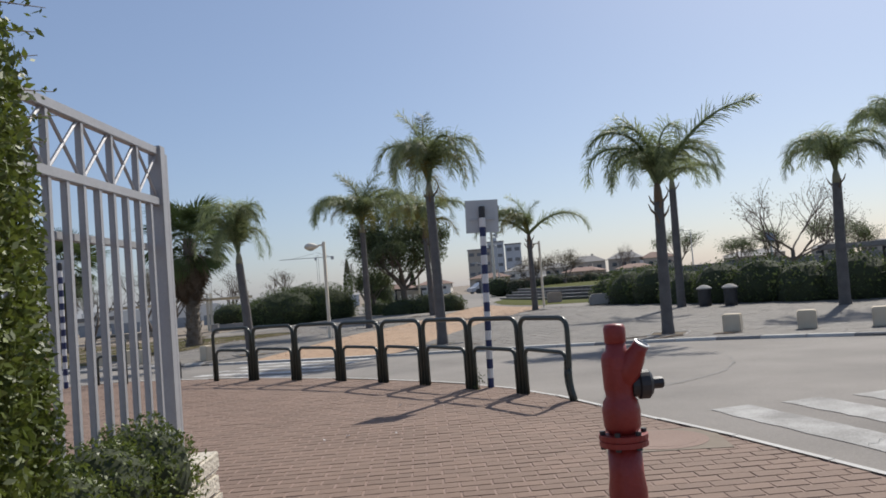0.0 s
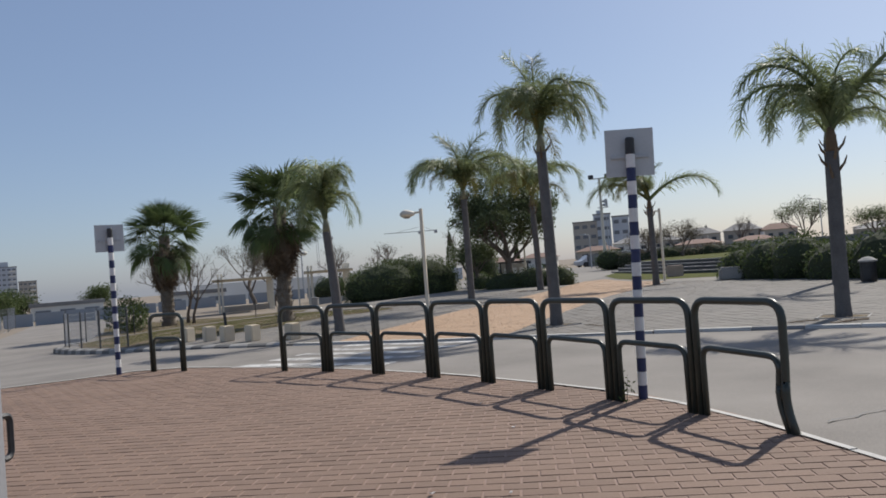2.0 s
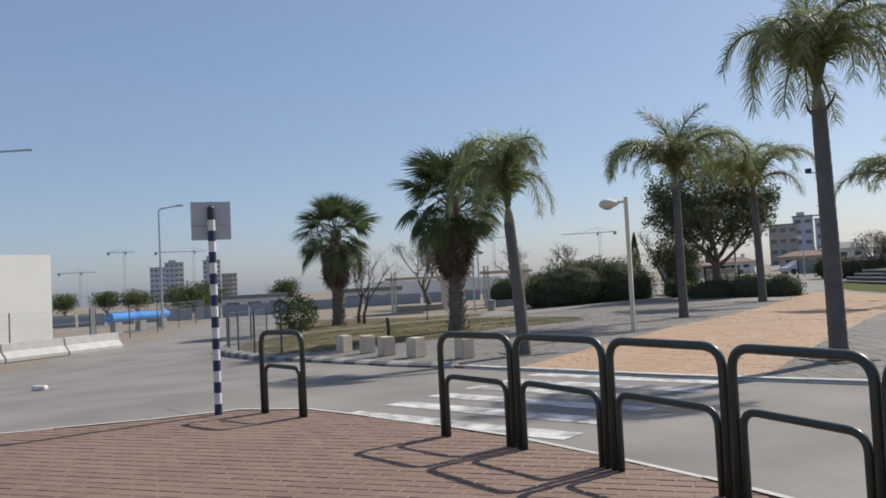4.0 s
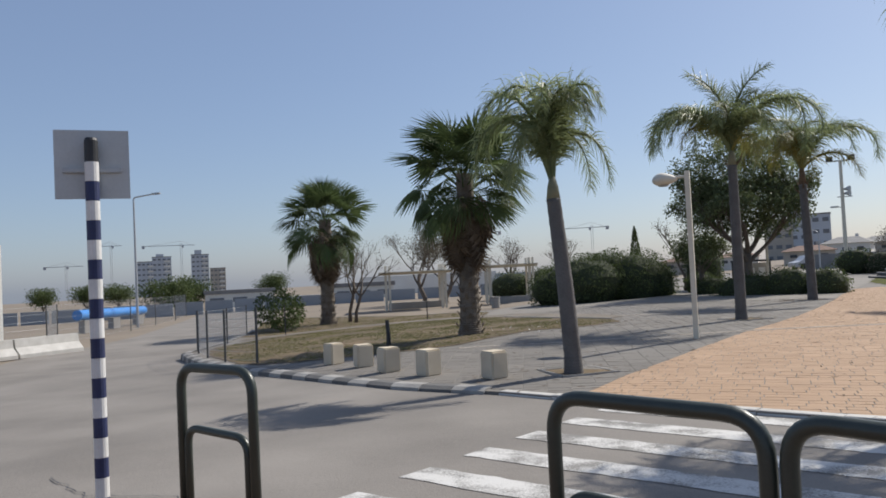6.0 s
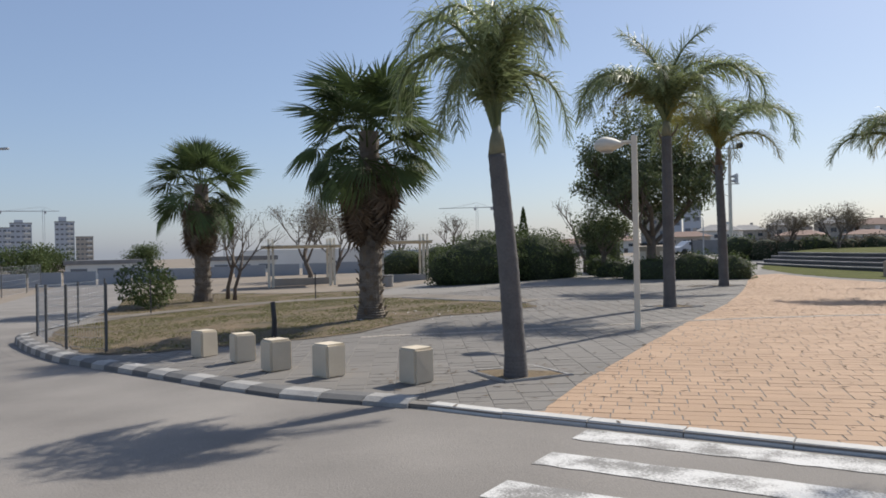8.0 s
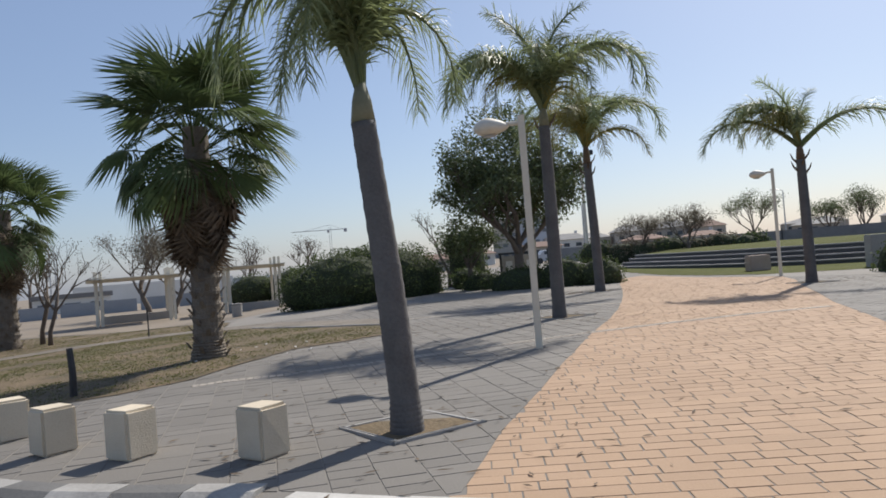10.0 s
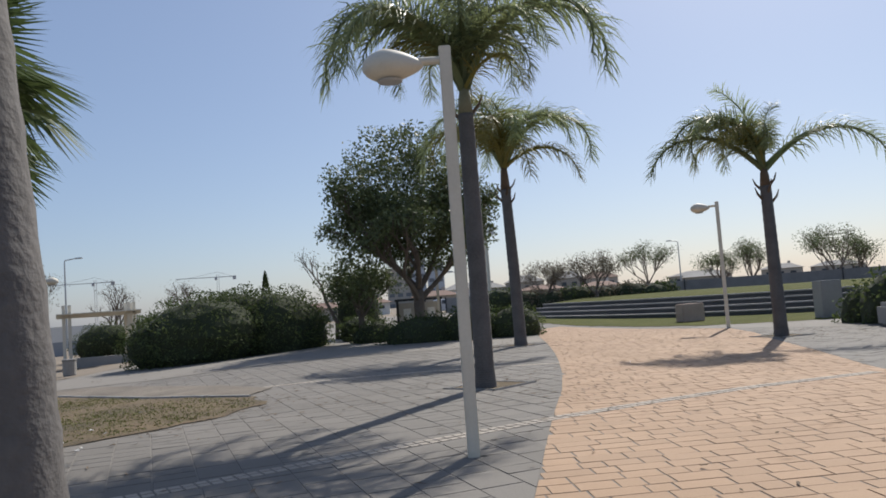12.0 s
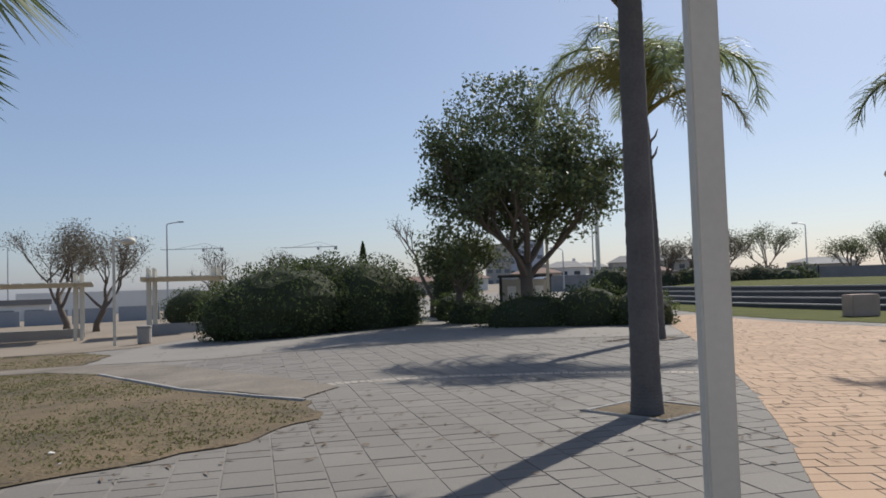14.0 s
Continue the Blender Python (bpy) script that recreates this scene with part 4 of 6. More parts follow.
tree("tree", -5.75, 42.5, zf(-5.75, 42.5), 1.6, 0.2, 1.55, 3, 5, "large broad-leaved evergreen tree with a rounded dark crown", 38000, 0.07, "leaf", 0.2, limbs=6, squash=0.9, lumps=[(-0.8, 0, 4.6, 2.2, 2.2, 2.1), (0.6, 0, 4.5, 2.0, 2.0, 1.8), (-0.6, 0, 5.8, 1.7, 1.6, 1.35), (-1.7, 0, 3.8, 1.5, 1.5, 1.2), (1.4, 0, 3.7, 1.2, 1.4, 1.1), (-1.3, 0.2, 2.7, 1.3, 1.3, 0.9), (0.6, 0.3, 2.8, 1.2, 1.2, 0.8)], clumps=520)
tree("tree", -7.7, 43.5, zf(-7.7, 43.5), 1.1, 0.12, 0.7, 2, 6, "small dark evergreen tree under a larger one", 6000, 0.06, "leaf", 0.3, limbs=5)
tree("bare_tree", -21.4, 37.5, zf(-21.4, 37.5), 1.5, 0.07, 1.05, 2, 12, "thin leafless young tree on the lawn", 700, 0.03, "twig", 0.12, limbs=3, tilt=(0.35, 0))
tree("bare_tree", -22.3, 38.4, zf(-22.3, 38.4), 1.6, 0.08, 1.0, 2, 13, "thin leafless young tree on the lawn", 500, 0.03, "twig", 0.12, limbs=3, tilt=(0.3, 0))
tree("bare_tree", -9.0, 47.4, zf(-9, 47.4), 2.1, 0.07, 0.85, 2, 17, "thin leaning leafless tree beside an evergreen", 250, 0.03, "twig", 0.12, limbs=3, tilt=(-0.5, 0))
tree("bare_tree", -27.6, 55.8, zf(-27.6, 55.8) - 0.1, 1.6, 0.16, 1.5, 3, 14, "spreading tree with fine grey-brown branches behind a shelter", 6000, 0.05, "twig", 0.3, limbs=4, tilt=(-0.4, 0))
tree("bare_tree", -25.4, 54.6, zf(-25.4, 54.6) - 0.1, 1.5, 0.14, 1.3, 3, 15, "spreading tree with fine grey-brown branches behind a shelter", 4500, 0.05, "twig", 0.3, limbs=4, tilt=(0.5, 0))
tree("bare_tree", 12.4, 33.6, -0.1, 1.75, 0.10, 1.45, 3, 16, "wide flat-topped leafless tree behind the hedge", 900, 0.04, "twig", 0.2, limbs=5, squash=0.4, spread=0.9, lift=0.0)
for x, y, h, s in ((-33.8, 88.2, 1.0, 21), (-29, 92, 0.9, 22), (-52, 80, 1.3, 23), (17, 128, 1.6, 24)):
    tree("bare_tree", x, y, -2.2 + lift(x, y), 3.4 if x > 0 else 2.9, 0.2, 1.4, 3, s, "leafless grey tree in the distance", 900, 0.06, "twig", 0.3, limbs=4)
for x, y, t, w, s in ((25.1, 124.5, 3.6, 1.6, 31), (37.9, 120, 3.0, 1.4, 32), (42.1, 106.8, 2.8, 1.7, 33), (33, 118, 2.6, 1.2, 34), (47, 110, 2.2, 1.4, 35)):
    tree("tree", x, y, -1.6 + lift(x, y), t * 0.75, 0.22, w * 1.35, 3, s, "rounded olive-green tree in the distance", 3600, 0.11, "leaf", 0.5, limbs=5)
for x, y, t, s in ((-100, 80, 1.0, 43), (-95, 83, 0.8, 44), (-91, 85, 0.7, 49), (-146, 150, 2.2, 45), (-58, 62, 0.5, 46), (-63, 70, 0.6, 47), (-70, 92, 1.2, 48)):
    tree("tree", x, y, zr(x, y), t * 0.5, 0.16, 1.2, 2, s, "dusty green tree at the edge of the open ground", 4000, 0.13, "bush", 0.7, limbs=5)

for x, y, t, s in ((4.2, 62, 1.3, 41), (1.6, 63.5, 1.2, 42)):
    tree("bare_tree", x, y, zr(x, y), t, 0.12, 0.85, 3, s, "thin brownish tree beyond the square", 3500, 0.05, "twig", 0.3, limbs=4)


def cypress(x, y, z, h, w, seed):
    rng = np.random.default_rng(seed)
    th = empty("cypress_tree", pose(x, y, z), "slim dark green cypress tree", "tree")
    part("trunk", tube(bmesh.new(), [(0, 0, 0), (0, 0, h * 0.3)], [0.12, 0.08], 8), "wood", th)
    u = rng.random(2500)
    a = rng.random(2500) * math.tau
    r = w * np.sin(np.pi * np.clip(u, 0.03, 1) ** 0.6) ** 0.8 * rng.uniform(0.5, 1, 2500)
    v, f = leaf_arrays(np.stack([r * np.cos(a), r * np.sin(a), 0.5 + u * (h - 0.5)], 1), 0.14, rng)
    from_arrays("crown", v, f, "bush", th)


cypress(-24.1, 106.8, -1.1, 7.3, 0.75, 1)
cypress(-16.5, 118, -1.0, 5.2, 0.6, 2)


# ---- terraces and their grass bank ----
def terrace(k, line, normal, rise, width):
    th = empty("terrace_step", pose(0, 0, 0), "dark concrete terrace step with a pale edge", "step", "terraced seating steps")
    off = Vector(normal) * (0.8 * k)
    z0 = -0.42
    top = zf(3, 45) + rise * (k + 1)
    a = [Vector(p) + off for p in line]
    b = [Vector(p) + off + Vector(normal) * width for p in line]
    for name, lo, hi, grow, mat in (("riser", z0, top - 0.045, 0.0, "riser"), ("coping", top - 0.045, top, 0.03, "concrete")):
        bm = bmesh.new()
        n = Vector(normal) * grow
        ends = b if name == "riser" else [q + Vector(normal) * 0.22 for q in a]
        cols = [[bm.verts.new((p.x, p.y, h)) for p, h in ((u - n, lo), (u - n, hi), (w, hi), (w, lo))] for u, w in zip(a, ends)]
        for c, d in zip(cols, cols[1:]):
            for i in range(4):
                bm.faces.new((c[i], d[i], d[(i + 1) % 4], c[(i + 1) % 4]))
        bm.faces.new(cols[0][::-1])
        bm.faces.new(cols[-1])
        bmesh.ops.recalc_face_normals(bm, faces=bm.faces[:])
        part(name, bm, mat, th)


STEP = [(-0.9, 55.8), (0.4, 51.6), (1.9, 47.6), (3.4, 44.7), (5.0, 42.9), (6.8, 41.8), (11, 40.9), (18, 40.2)]
for k in range(4):
    terrace(k, STEP, (0.55, 0.83), 0.175, 0.85)
bm = bmesh.new()
bank = [[bm.verts.new((p[0] + 0.55 * d, p[1] + 0.83 * d, zf(3, 45) + h)) for d, h in ((3.0, 0.67), (7, 0.8), (16, 0.85), (24, 0.3))] for p in STEP]
for c, d in zip(bank, bank[1:]):
    for i in range(3):
        bm.faces.new((c[i], d[i], d[i + 1], c[i + 1]))
bmesh.ops.recalc_face_normals(bm, faces=bm.faces[:])
tagged(part("grass_bank", bm, "bank"), "low green grass bank above the terraces", "ground", kind="structure")
pier = part("wall_pier", box(bmesh.new(), (5.2, 38.4, 0.43), (0.55, 0.5, 1.0), 0.02), "concrete")
tagged(pier, "short grey concrete end wall of the terraces", "wall", kind="structure")
tagged(part("wall_pier", box(bmesh.new(), (4.2, 33.6, 0.17), (0.85, 0.5, 0.52), 0.09), "concrete"), "low grey concrete block in the hedge", "wall", kind="structure")
st = part("stone_block", box(bmesh.new(), (0, 0, 0.27), (0.72, 0.5, 0.56), 0.03), "pink")
st.matrix_basis = pose(2.55, 41.6, zf(2.5, 41.6), 0, 0, 10)
tagged(st, "large pinkish stone block on the grass", "stone block")

rng = random.Random(77)
for i in range(7):
    x, y = -1.2 + 1.5 * i, 64.2 - 0.25 * i
    shrub("bush", [(x, y, 0.7 + rng.uniform(-0.2, 0.2), 1.3, 0.9, 0.95), (x + 0.7, y + 0.4, 0.55, 1.0, 0.9, rng.uniform(0.6, 1.1))], 1500, 0.09, "twig" if i % 3 else "bush", "dry brownish brush behind the terraces" if i % 3 else "dark wild bush behind the terraces", "bush", -0.09, 60 + i)

screen = empty("screen_fence", pose(0, 0, 0), "long dark screened fence behind the grass bank", "fence")
for i, (p, q) in enumerate(zip([(-4, 84), (4, 80), (14, 76), (24, 72), (36, 67)], [(4, 80), (14, 76), (24, 72), (36, 67), (60, 58)])):
    p, q = Vector(p), Vector(q)
    m = pose(p.x, p.y, 0.15, 0, 0, math.degrees(math.atan2(q.y - p.y, q.x - p.x)))
    part("screen", box(bmesh.new(), ((q - p).length / 2, 0, 0.65), ((q - p).length, 0.06, 1.3), m=m), "roof_grey", screen)
    part("post", box(bmesh.new(), (0, -0.06, 0.7), (0.08, 0.08, 1.45), m=m), "dark", screen)


# ---- shelters, bins, notice board ----
def pergola(x, y, yaw, w, d, h, z, bench):
    th = empty("pergola", pose(x, y, z, 0, 0, yaw), "cream painted park shelter with posts, slatted roof and low wall", "shelter", "park shelters")
    for sx in (-1, 1):
        for sy in (-1, 1):
            for off in (-0.11, 0.11):
                part("post", box(bmesh.new(), (sx * w * 0.38 + off, sy * d * 0.38, h / 2 + 0.2), (0.12, 0.12, h + 0.4), 0.008), "cream", th)
    for sy in (-1, 1):
        part("beam", box(bmesh.new(), (0, sy * d * 0.38, h - 0.05), (w, 0.12, 0.13), 0.008), "cream", th)
    n = 11
    for i in range(n):
        part("slat", box(bmesh.new(), (-w / 2 + w * (i + 0.5) / n, 0, h + 0.035), (w / n * 0.94, d * 1.1, 0.05), 0.006), "cream", th)
    part("low_wall", box(bmesh.new(), (0, bench * d * 0.38, 0.18), (w * 0.76, 0.3, 0.42), 0.02), "concrete", th)
    return th


pergola(-24.4, 48.6, 30, 4.2, 2.9, 2.15, zf(-24.4, 48.6), 1)
pergola(-19.4, 50.8, 25, 3.2, 2.5, 2.15, zf(-19.4, 50.8), -1)


def bin_(x, y, yaw):
    th = empty("litter_bin", pose(x, y, zf(x, y), 0, 0, yaw), "round speckled concrete litter bin beside the path", "litter bin")
    part("body", lathe(bmesh.new(), [(0.17, -0.02), (0.2, 0.05), (0.21, 0.5), (0.19, 0.52)], 16), "concrete", th, smooth=False)
    part("rim", lathe(bmesh.new(), [(0.215, 0.48), (0.225, 0.5), (0.225, 0.54), (0.2, 0.55)], 16), "kerb_grey", th)


bin_(-17.2, 43.3, 0)


def board(x, y, yaw):
    th = empty("notice_board", pose(x, y, zf(x, y), 0, 0, yaw), "framed notice board on two posts under trees", "notice board")
    for sx in (-0.75, 0.75):
        part("post", box(bmesh.new(), (sx, 0, 0.65), (0.08, 0.08, 1.34), 0.006), "dark", th)
    part("panel", box(bmesh.new(), (0, 0, 0.8), (1.4, 0.04, 0.8), 0.004), "wall_beige", th, "pale panel")
    part("header", box(bmesh.new(), (0, 0, 1.3), (1.66, 0.12, 0.08), 0.006), "dark", th)
    for i in range(3):
        part("notice", box(bmesh.new(), (-0.42 + 0.42 * i, -0.026, 0.82), (0.26, 0.006, 0.36)), "litter", th)


board(-5.8, 44.6, 12)


# ---- wire fence, post, poles ----
def wire_fence(posts, h, name, label, zfun, lines=7):
    th = empty(name, pose(0, 0, 0), label, "fence")
    for x, y in posts:
        part("post", tube(bmesh.new(), [(x, y, zfun(x, y) - 0.05), (x + 0.01, y, zfun(x, y) + h)], 0.026, 8), "riser", th)
    bm = bmesh.new()
    for (x0, y0), (x1, y1) in zip(posts, posts[1:]):
        n = Vector((x1 - x0, y1 - y0)).length
        for k in range(lines):
            z = 0.06 + (h - 0.1) * k / (lines - 1)
            tube(bm, [(x0, y0, zfun(x0, y0) + z), ((x0 + x1) / 2, (y0 + y1) / 2, (zfun(x0, y0) + zfun(x1, y1)) / 2 + z - 0.01), (x1, y1, zfun(x1, y1) + z)], 0.0035, 4, False)
        m = int(n / 0.1)
        for i in range(m):
            x, y = x0 + (x1 - x0) * i / m, y0 + (y1 - y0) * i / m
            tube(bm, [(x, y, zfun(x, y) + 0.05), (x, y, zfun(x, y) + h - 0.03)], 0.0025, 4, False)
    part("wire_mesh", bm, "steel", th)


wire_fence([(-13.6, 21.65), (-15.0, 22.25), (-16.6, 23.4), (-18.2, 24.75), (-19.25, 25.8), (-20.4, 28.3), (-22.6, 31.8)], 1.15, "wire_fence", "sagging wire mesh fence on thin dark posts by the kerb", zf)
wire_fence([(-33.2, 31.81), (-35.31, 35.64), (-37.95, 39.99), (-41.12, 44.74), (-44.55, 49.76), (-49.83, 56.1)], 1.75, "wire_fence", "grey wire mesh fence along the sandy verge", zr)
wire_fence([(-28.84, 13.86), (-28.84, 17.42), (-28.84, 20.98), (-28.84, 24.55), (-29.24, 28.38), (-33.2, 31.81)], 1.75, "wire_fence", "grey wire mesh fence before a white building", zr)
stub = part("wooden_post", tube(bmesh.new(), [(0, 0, -0.05), (0.01, 0, 0.3), (-0.02, 0.01, 0.62)], [0.05, 0.045, 0.04], 8), "dark")
stub.matrix_basis = pose(-11.1, 22.75, zf(-11.1, 22.75))
tagged(stub, "charred dark wooden post stub in the lawn", "post")
for x, y, h in ((-20.4, 31.3, 1.1), (-16.9, 35.6, 0.9)):
    ob = part("metal_stake", tube(bmesh.new(), [(0, 0, -0.05), (0, 0, h)], 0.02, 6), "dark")
    ob.matrix_basis = pose(x, y, zf(x, y))
    tagged(ob, "thin dark metal stake in the lawn", "post")


def road_light(x, y, z0, top, arm, yaw, r=0.09):
    th = empty("street_light", pose(x, y, z0, 0, 0, yaw), "tall grey steel road light with a curved arm", "street lamp", "road lights")
    h = top - z0
    part("mast", tube(bmesh.new(), [(0, 0, -0.1), (0, 0, h * 0.5), (0, 0, h - 0.25)], [r, r * 0.8, r * 0.6], 10), "steel", th)
    part("arm", tube(bmesh.new(), rounded([(0, 0, h - 0.28), (0, 0, h), (arm, 0, h + 0.12)], 0.2, 5), r * 0.5, 8), "steel", th)
    part("luminaire", box(bmesh.new(), (arm + 0.25, 0, h + 0.13), (0.6, 0.22, 0.12), 0.04), "steel", th)


road_light(-41.2, 43.4, zr(-41.2, 43.4), 7.0, 1.4, 10)
road_light(-48.5, 35.0, zr(-48.5, 35.0), 10.6, 3.4, 35, 0.13)
road_light(-60, 95, zr(-60, 95), 7.9, 1.2, 170)
road_light(-66, 105, zr(-66, 105), 7.0, 1.2, 190)
road_light(23.1, 104.2, -0.1, 6.1, 0.8, 180)
road_light(-36.5, 84.5, zr(-36, 84), 7.0, 1.0, 0)


def flood_mast(x, y, z0, top):
    th = empty("flood_light_mast", pose(x, y, z0), "slim pale mast with two floodlights and loudspeakers", "light mast")
    h = top - z0
    part("mast", tube(bmesh.new(), [(0, 0, -0.1), (0, 0, h)], [0.14, 0.1], 12), "cream", th)
    part("crossbar", box(bmesh.new(), (0, 0, h), (1.5, 0.08, 0.08)), "steel", th)
    for sx in (-0.65, 0.65):
        part("floodlight", box(bmesh.new(), (0, 0, 0), (0.42, 0.2, 0.32), 0.03, m=pose(sx, -0.1, h + 0.15, -25)), "dark", th)
    for z in (h - 1.9, h - 2.2):
        part("loudspeaker", lathe(bmesh.new(), [(0.06, 0), (0.1, 0.15), (0.2, 0.4)], 10, pose(0.1, 0, z, 0, 90, -30)), "steel", th)
    part("crossbar", box(bmesh.new(), (0.15, 0, h - 2.4), (0.9, 0.06, 0.06)), "steel", th)


flood_mast(-1.6, 66.4, zr(-1.6, 66.4), 7.55)
for x, y, h in ((-1.4, 72, 4.7), (-3.2, 75, 3.2)):
    road_light(x, y, zr(x, y), h, 0.4, 160, 0.06)


for x, y in ((6.95, 26.0), (7.6, 25.3)):
    th = empty("litter_bin", pose(x, y, zf(x, y)), "dark litter bin with a white lid before the hedge", "litter bin", "bins before the hedge")
    part("body", lathe(bmesh.new(), [(0.19, -0.02), (0.21, 0.1), (0.21, 0.56)], 16), "dark", th)
    part("lid", lathe(bmesh.new(), [(0.25, 0.56), (0.25, 0.6), (0.12, 0.68), (0.02, 0.7)], 16), "concrete", th, "pale grey domed lid")
th = empty("solar_mast", pose(18.2, 55.3, 0.04), "thin mast carrying a tilted dark solar panel", "light mast")
part("mast", tube(bmesh.new(), [(0, 0, -0.05), (0, 0, 3.1)], 0.06, 8), "steel", th)
part("panel", box(bmesh.new(), (0, 0, 0), (0.75, 0.05, 0.75), 0.01, m=pose(0, 0, 2.9, -35, 10, 30)), "window", th, "dark solar panel")


# ---- buildings and site works around ----
def facing(x, y):
    """Yaw of a building whose front (-y) looks at the square."""
    return math.degrees(math.atan2(y - 10, x + 3)) - 90


def block(name, x, y, w, d, z0, top, storeys, bays, wall, label, category="building", crownbox=0.0, balconies=False):
    th = empty(name, pose(x, y, z0, 0, 0, facing(x, y)), label, category)
    h = top + lift(x, y) - z0
    part("wall", box(bmesh.new(), (0, d / 2, h / 2), (w, d, h)), wall, th)
    part("roof", box(bmesh.new(), (0, d / 2, h + 0.2), (w + 0.3, d + 0.3, 0.4)), "roof_grey", th)
    if crownbox:
        part("roof_house", box(bmesh.new(), (-w * 0.1, d / 2, h + 0.4 + crownbox / 2), (w * 0.4, d * 0.5, crownbox)), wall, th)
    sh = h / storeys
    me = None
    for i in range(storeys):
        for j in range(bays):
            bx = -w / 2 + w * (j + 0.5) / bays
            m = Matrix.Translation((bx, -0.04, sh * (i + 0.55)))
            if me is None:
                win = part("window", box(bmesh.new(), (0, 0, 0), (w / bays * 0.62, 0.12, sh * 0.34)), "hazed_window", th)
                me = win.data
                win.matrix_basis = m
            else:
                piece("window", me, m, th)
        if balconies:
            part("balcony", box(bmesh.new(), (w * 0.28, -0.5, sh * (i + 0.2)), (w * 0.3, 1.0, sh * 0.3)), "wall_white", th)
    return th


block("tower_block", -329.7, 320.4, 10, 9, -10, 13.9, 10, 4, "hazed_wall_grey", "tall grey apartment tower far across the fields", balconies=True, crownbox=1.5)
block("tower_block", -335.5, 314.5, 9, 9, -10, 11.5, 9, 4, "hazed_wall_grey", "tall grey apartment tower far across the fields", balconies=True)
block("tower_block", -315.6, 334.8, 9.4, 9, -10, 14.5, 11, 4, "hazed_wall_grey", "tall grey apartment tower with a stepped roof", crownbox=2.5, balconies=True)
block("tower_block", -308.8, 341.3, 8.4, 9, -10, 6.5, 8, 4, "wall_beige", "shorter pale apartment tower beside a taller one", balconies=True)
block("apartment_building", -14.5, 264.4, 8.0, 8, -4, 10.4, 5, 3, "wall_beige", "pale apartment building with dark window bands")
block("apartment_building", -8.8, 265, 5.6, 8, -4, 12.6, 6, 2, "hazed_wall_grey", "dark grey apartment building beside a pale one", crownbox=1.2)
block("apartment_building", -2.8, 264.6, 5.4, 8, -4, 11.4, 5, 2, "hazed_wall_grey", "dark grey apartment building beside a pale one")


def house(x, y, w, top, roof, wall):
    z0, top = zr(x, y) - 0.1, top + lift(x, y)
    th = empty("house", pose(x, y, z0, 0, 0, facing(x, y) + random.uniform(-12, 12)), "low pale house with a pitched tile roof", "house", "houses beyond the park")
    h = (top - z0) * 0.72
    d = 7.0
    part("wall", box(bmesh.new(), (0, d / 2, h / 2), (w, d, h)), wall, th)
    bm = bmesh.new()
    e = 0.4
    rz = top - z0
    ring = [bm.verts.new(c) for c in ((-w / 2 - e, -e, h), (w / 2 + e, -e, h), (w / 2 + e, d + e, h), (-w / 2 - e, d + e, h))]
    rdg = [bm.verts.new(c) for c in ((-w / 2 + w * 0.28, d / 2, rz), (w / 2 - w * 0.28, d / 2, rz))]
    bm.faces.new(ring[::-1])
    bm.faces.new((ring[0], ring[1], rdg[1], rdg[0]))
    bm.faces.new((ring[2], ring[3], rdg[0], rdg[1]))
    bm.faces.new((ring[1], ring[2], rdg[1]))
    bm.faces.new((ring[3], ring[0], rdg[0]))
    part("roof", bm, roof, th)
    for j in (-0.3, 0.0, 0.3):
        part("window", box(bmesh.new(), (j * w, -0.04, h * 0.66), (w * 0.14, 0.1, h * 0.22)), "window", th)
    part("door", box(bmesh.new(), (w * 0.16, -0.04, h * 0.2), (w * 0.1, 0.1, h * 0.4)), "wood", th)
    part("chimney", box(bmesh.new(), (w * 0.18, d * 0.6, rz), (0.5, 0.5, 0.9)), wall, th)


for x, y, w, t, roof, wall in ((8.5, 189, 7, 3.2, "roof_grey", "wall_beige"), (16.5, 188, 7.5, 4.3, "roof_grey", "wall_beige"), (24.5, 187, 7.5, 4.5, "roof_grey", "wall_beige"), (32.5, 185, 7, 3.9, "roof_red", "wall_beige"),
                               (51.5, 179, 12, 2.5, "roof_grey", "wall_beige"), (66, 172, 7.5, 2.6, "roof_grey", "wall_beige"), (76, 168, 9, 2.4, "roof_grey", "wall_beige"), (91, 160, 9, 2.2, "roof_grey", "wall_beige"),
                               (9.5, 122, 5.5, 1.6, "roof_red", "wall_beige"), (17.5, 121, 5.0, 1.5, "roof_red", "wall_white"), (-4.5, 118, 6, 1.8, "roof_red", "wall_beige"), (-13, 116, 5, 1.4, "roof_red", "wall_white"), (0.5, 150, 7, 3.0, "roof_grey", "wall_white"), (42, 150, 7, 1.9, "roof_grey", "wall_beige"), (-30, 112, 6, 1.2, "roof_red", "wall_beige"), (-19, 112, 6, 1.2, "roof_red", "wall_beige")):
    house(x, y, w, t, roof, wall)


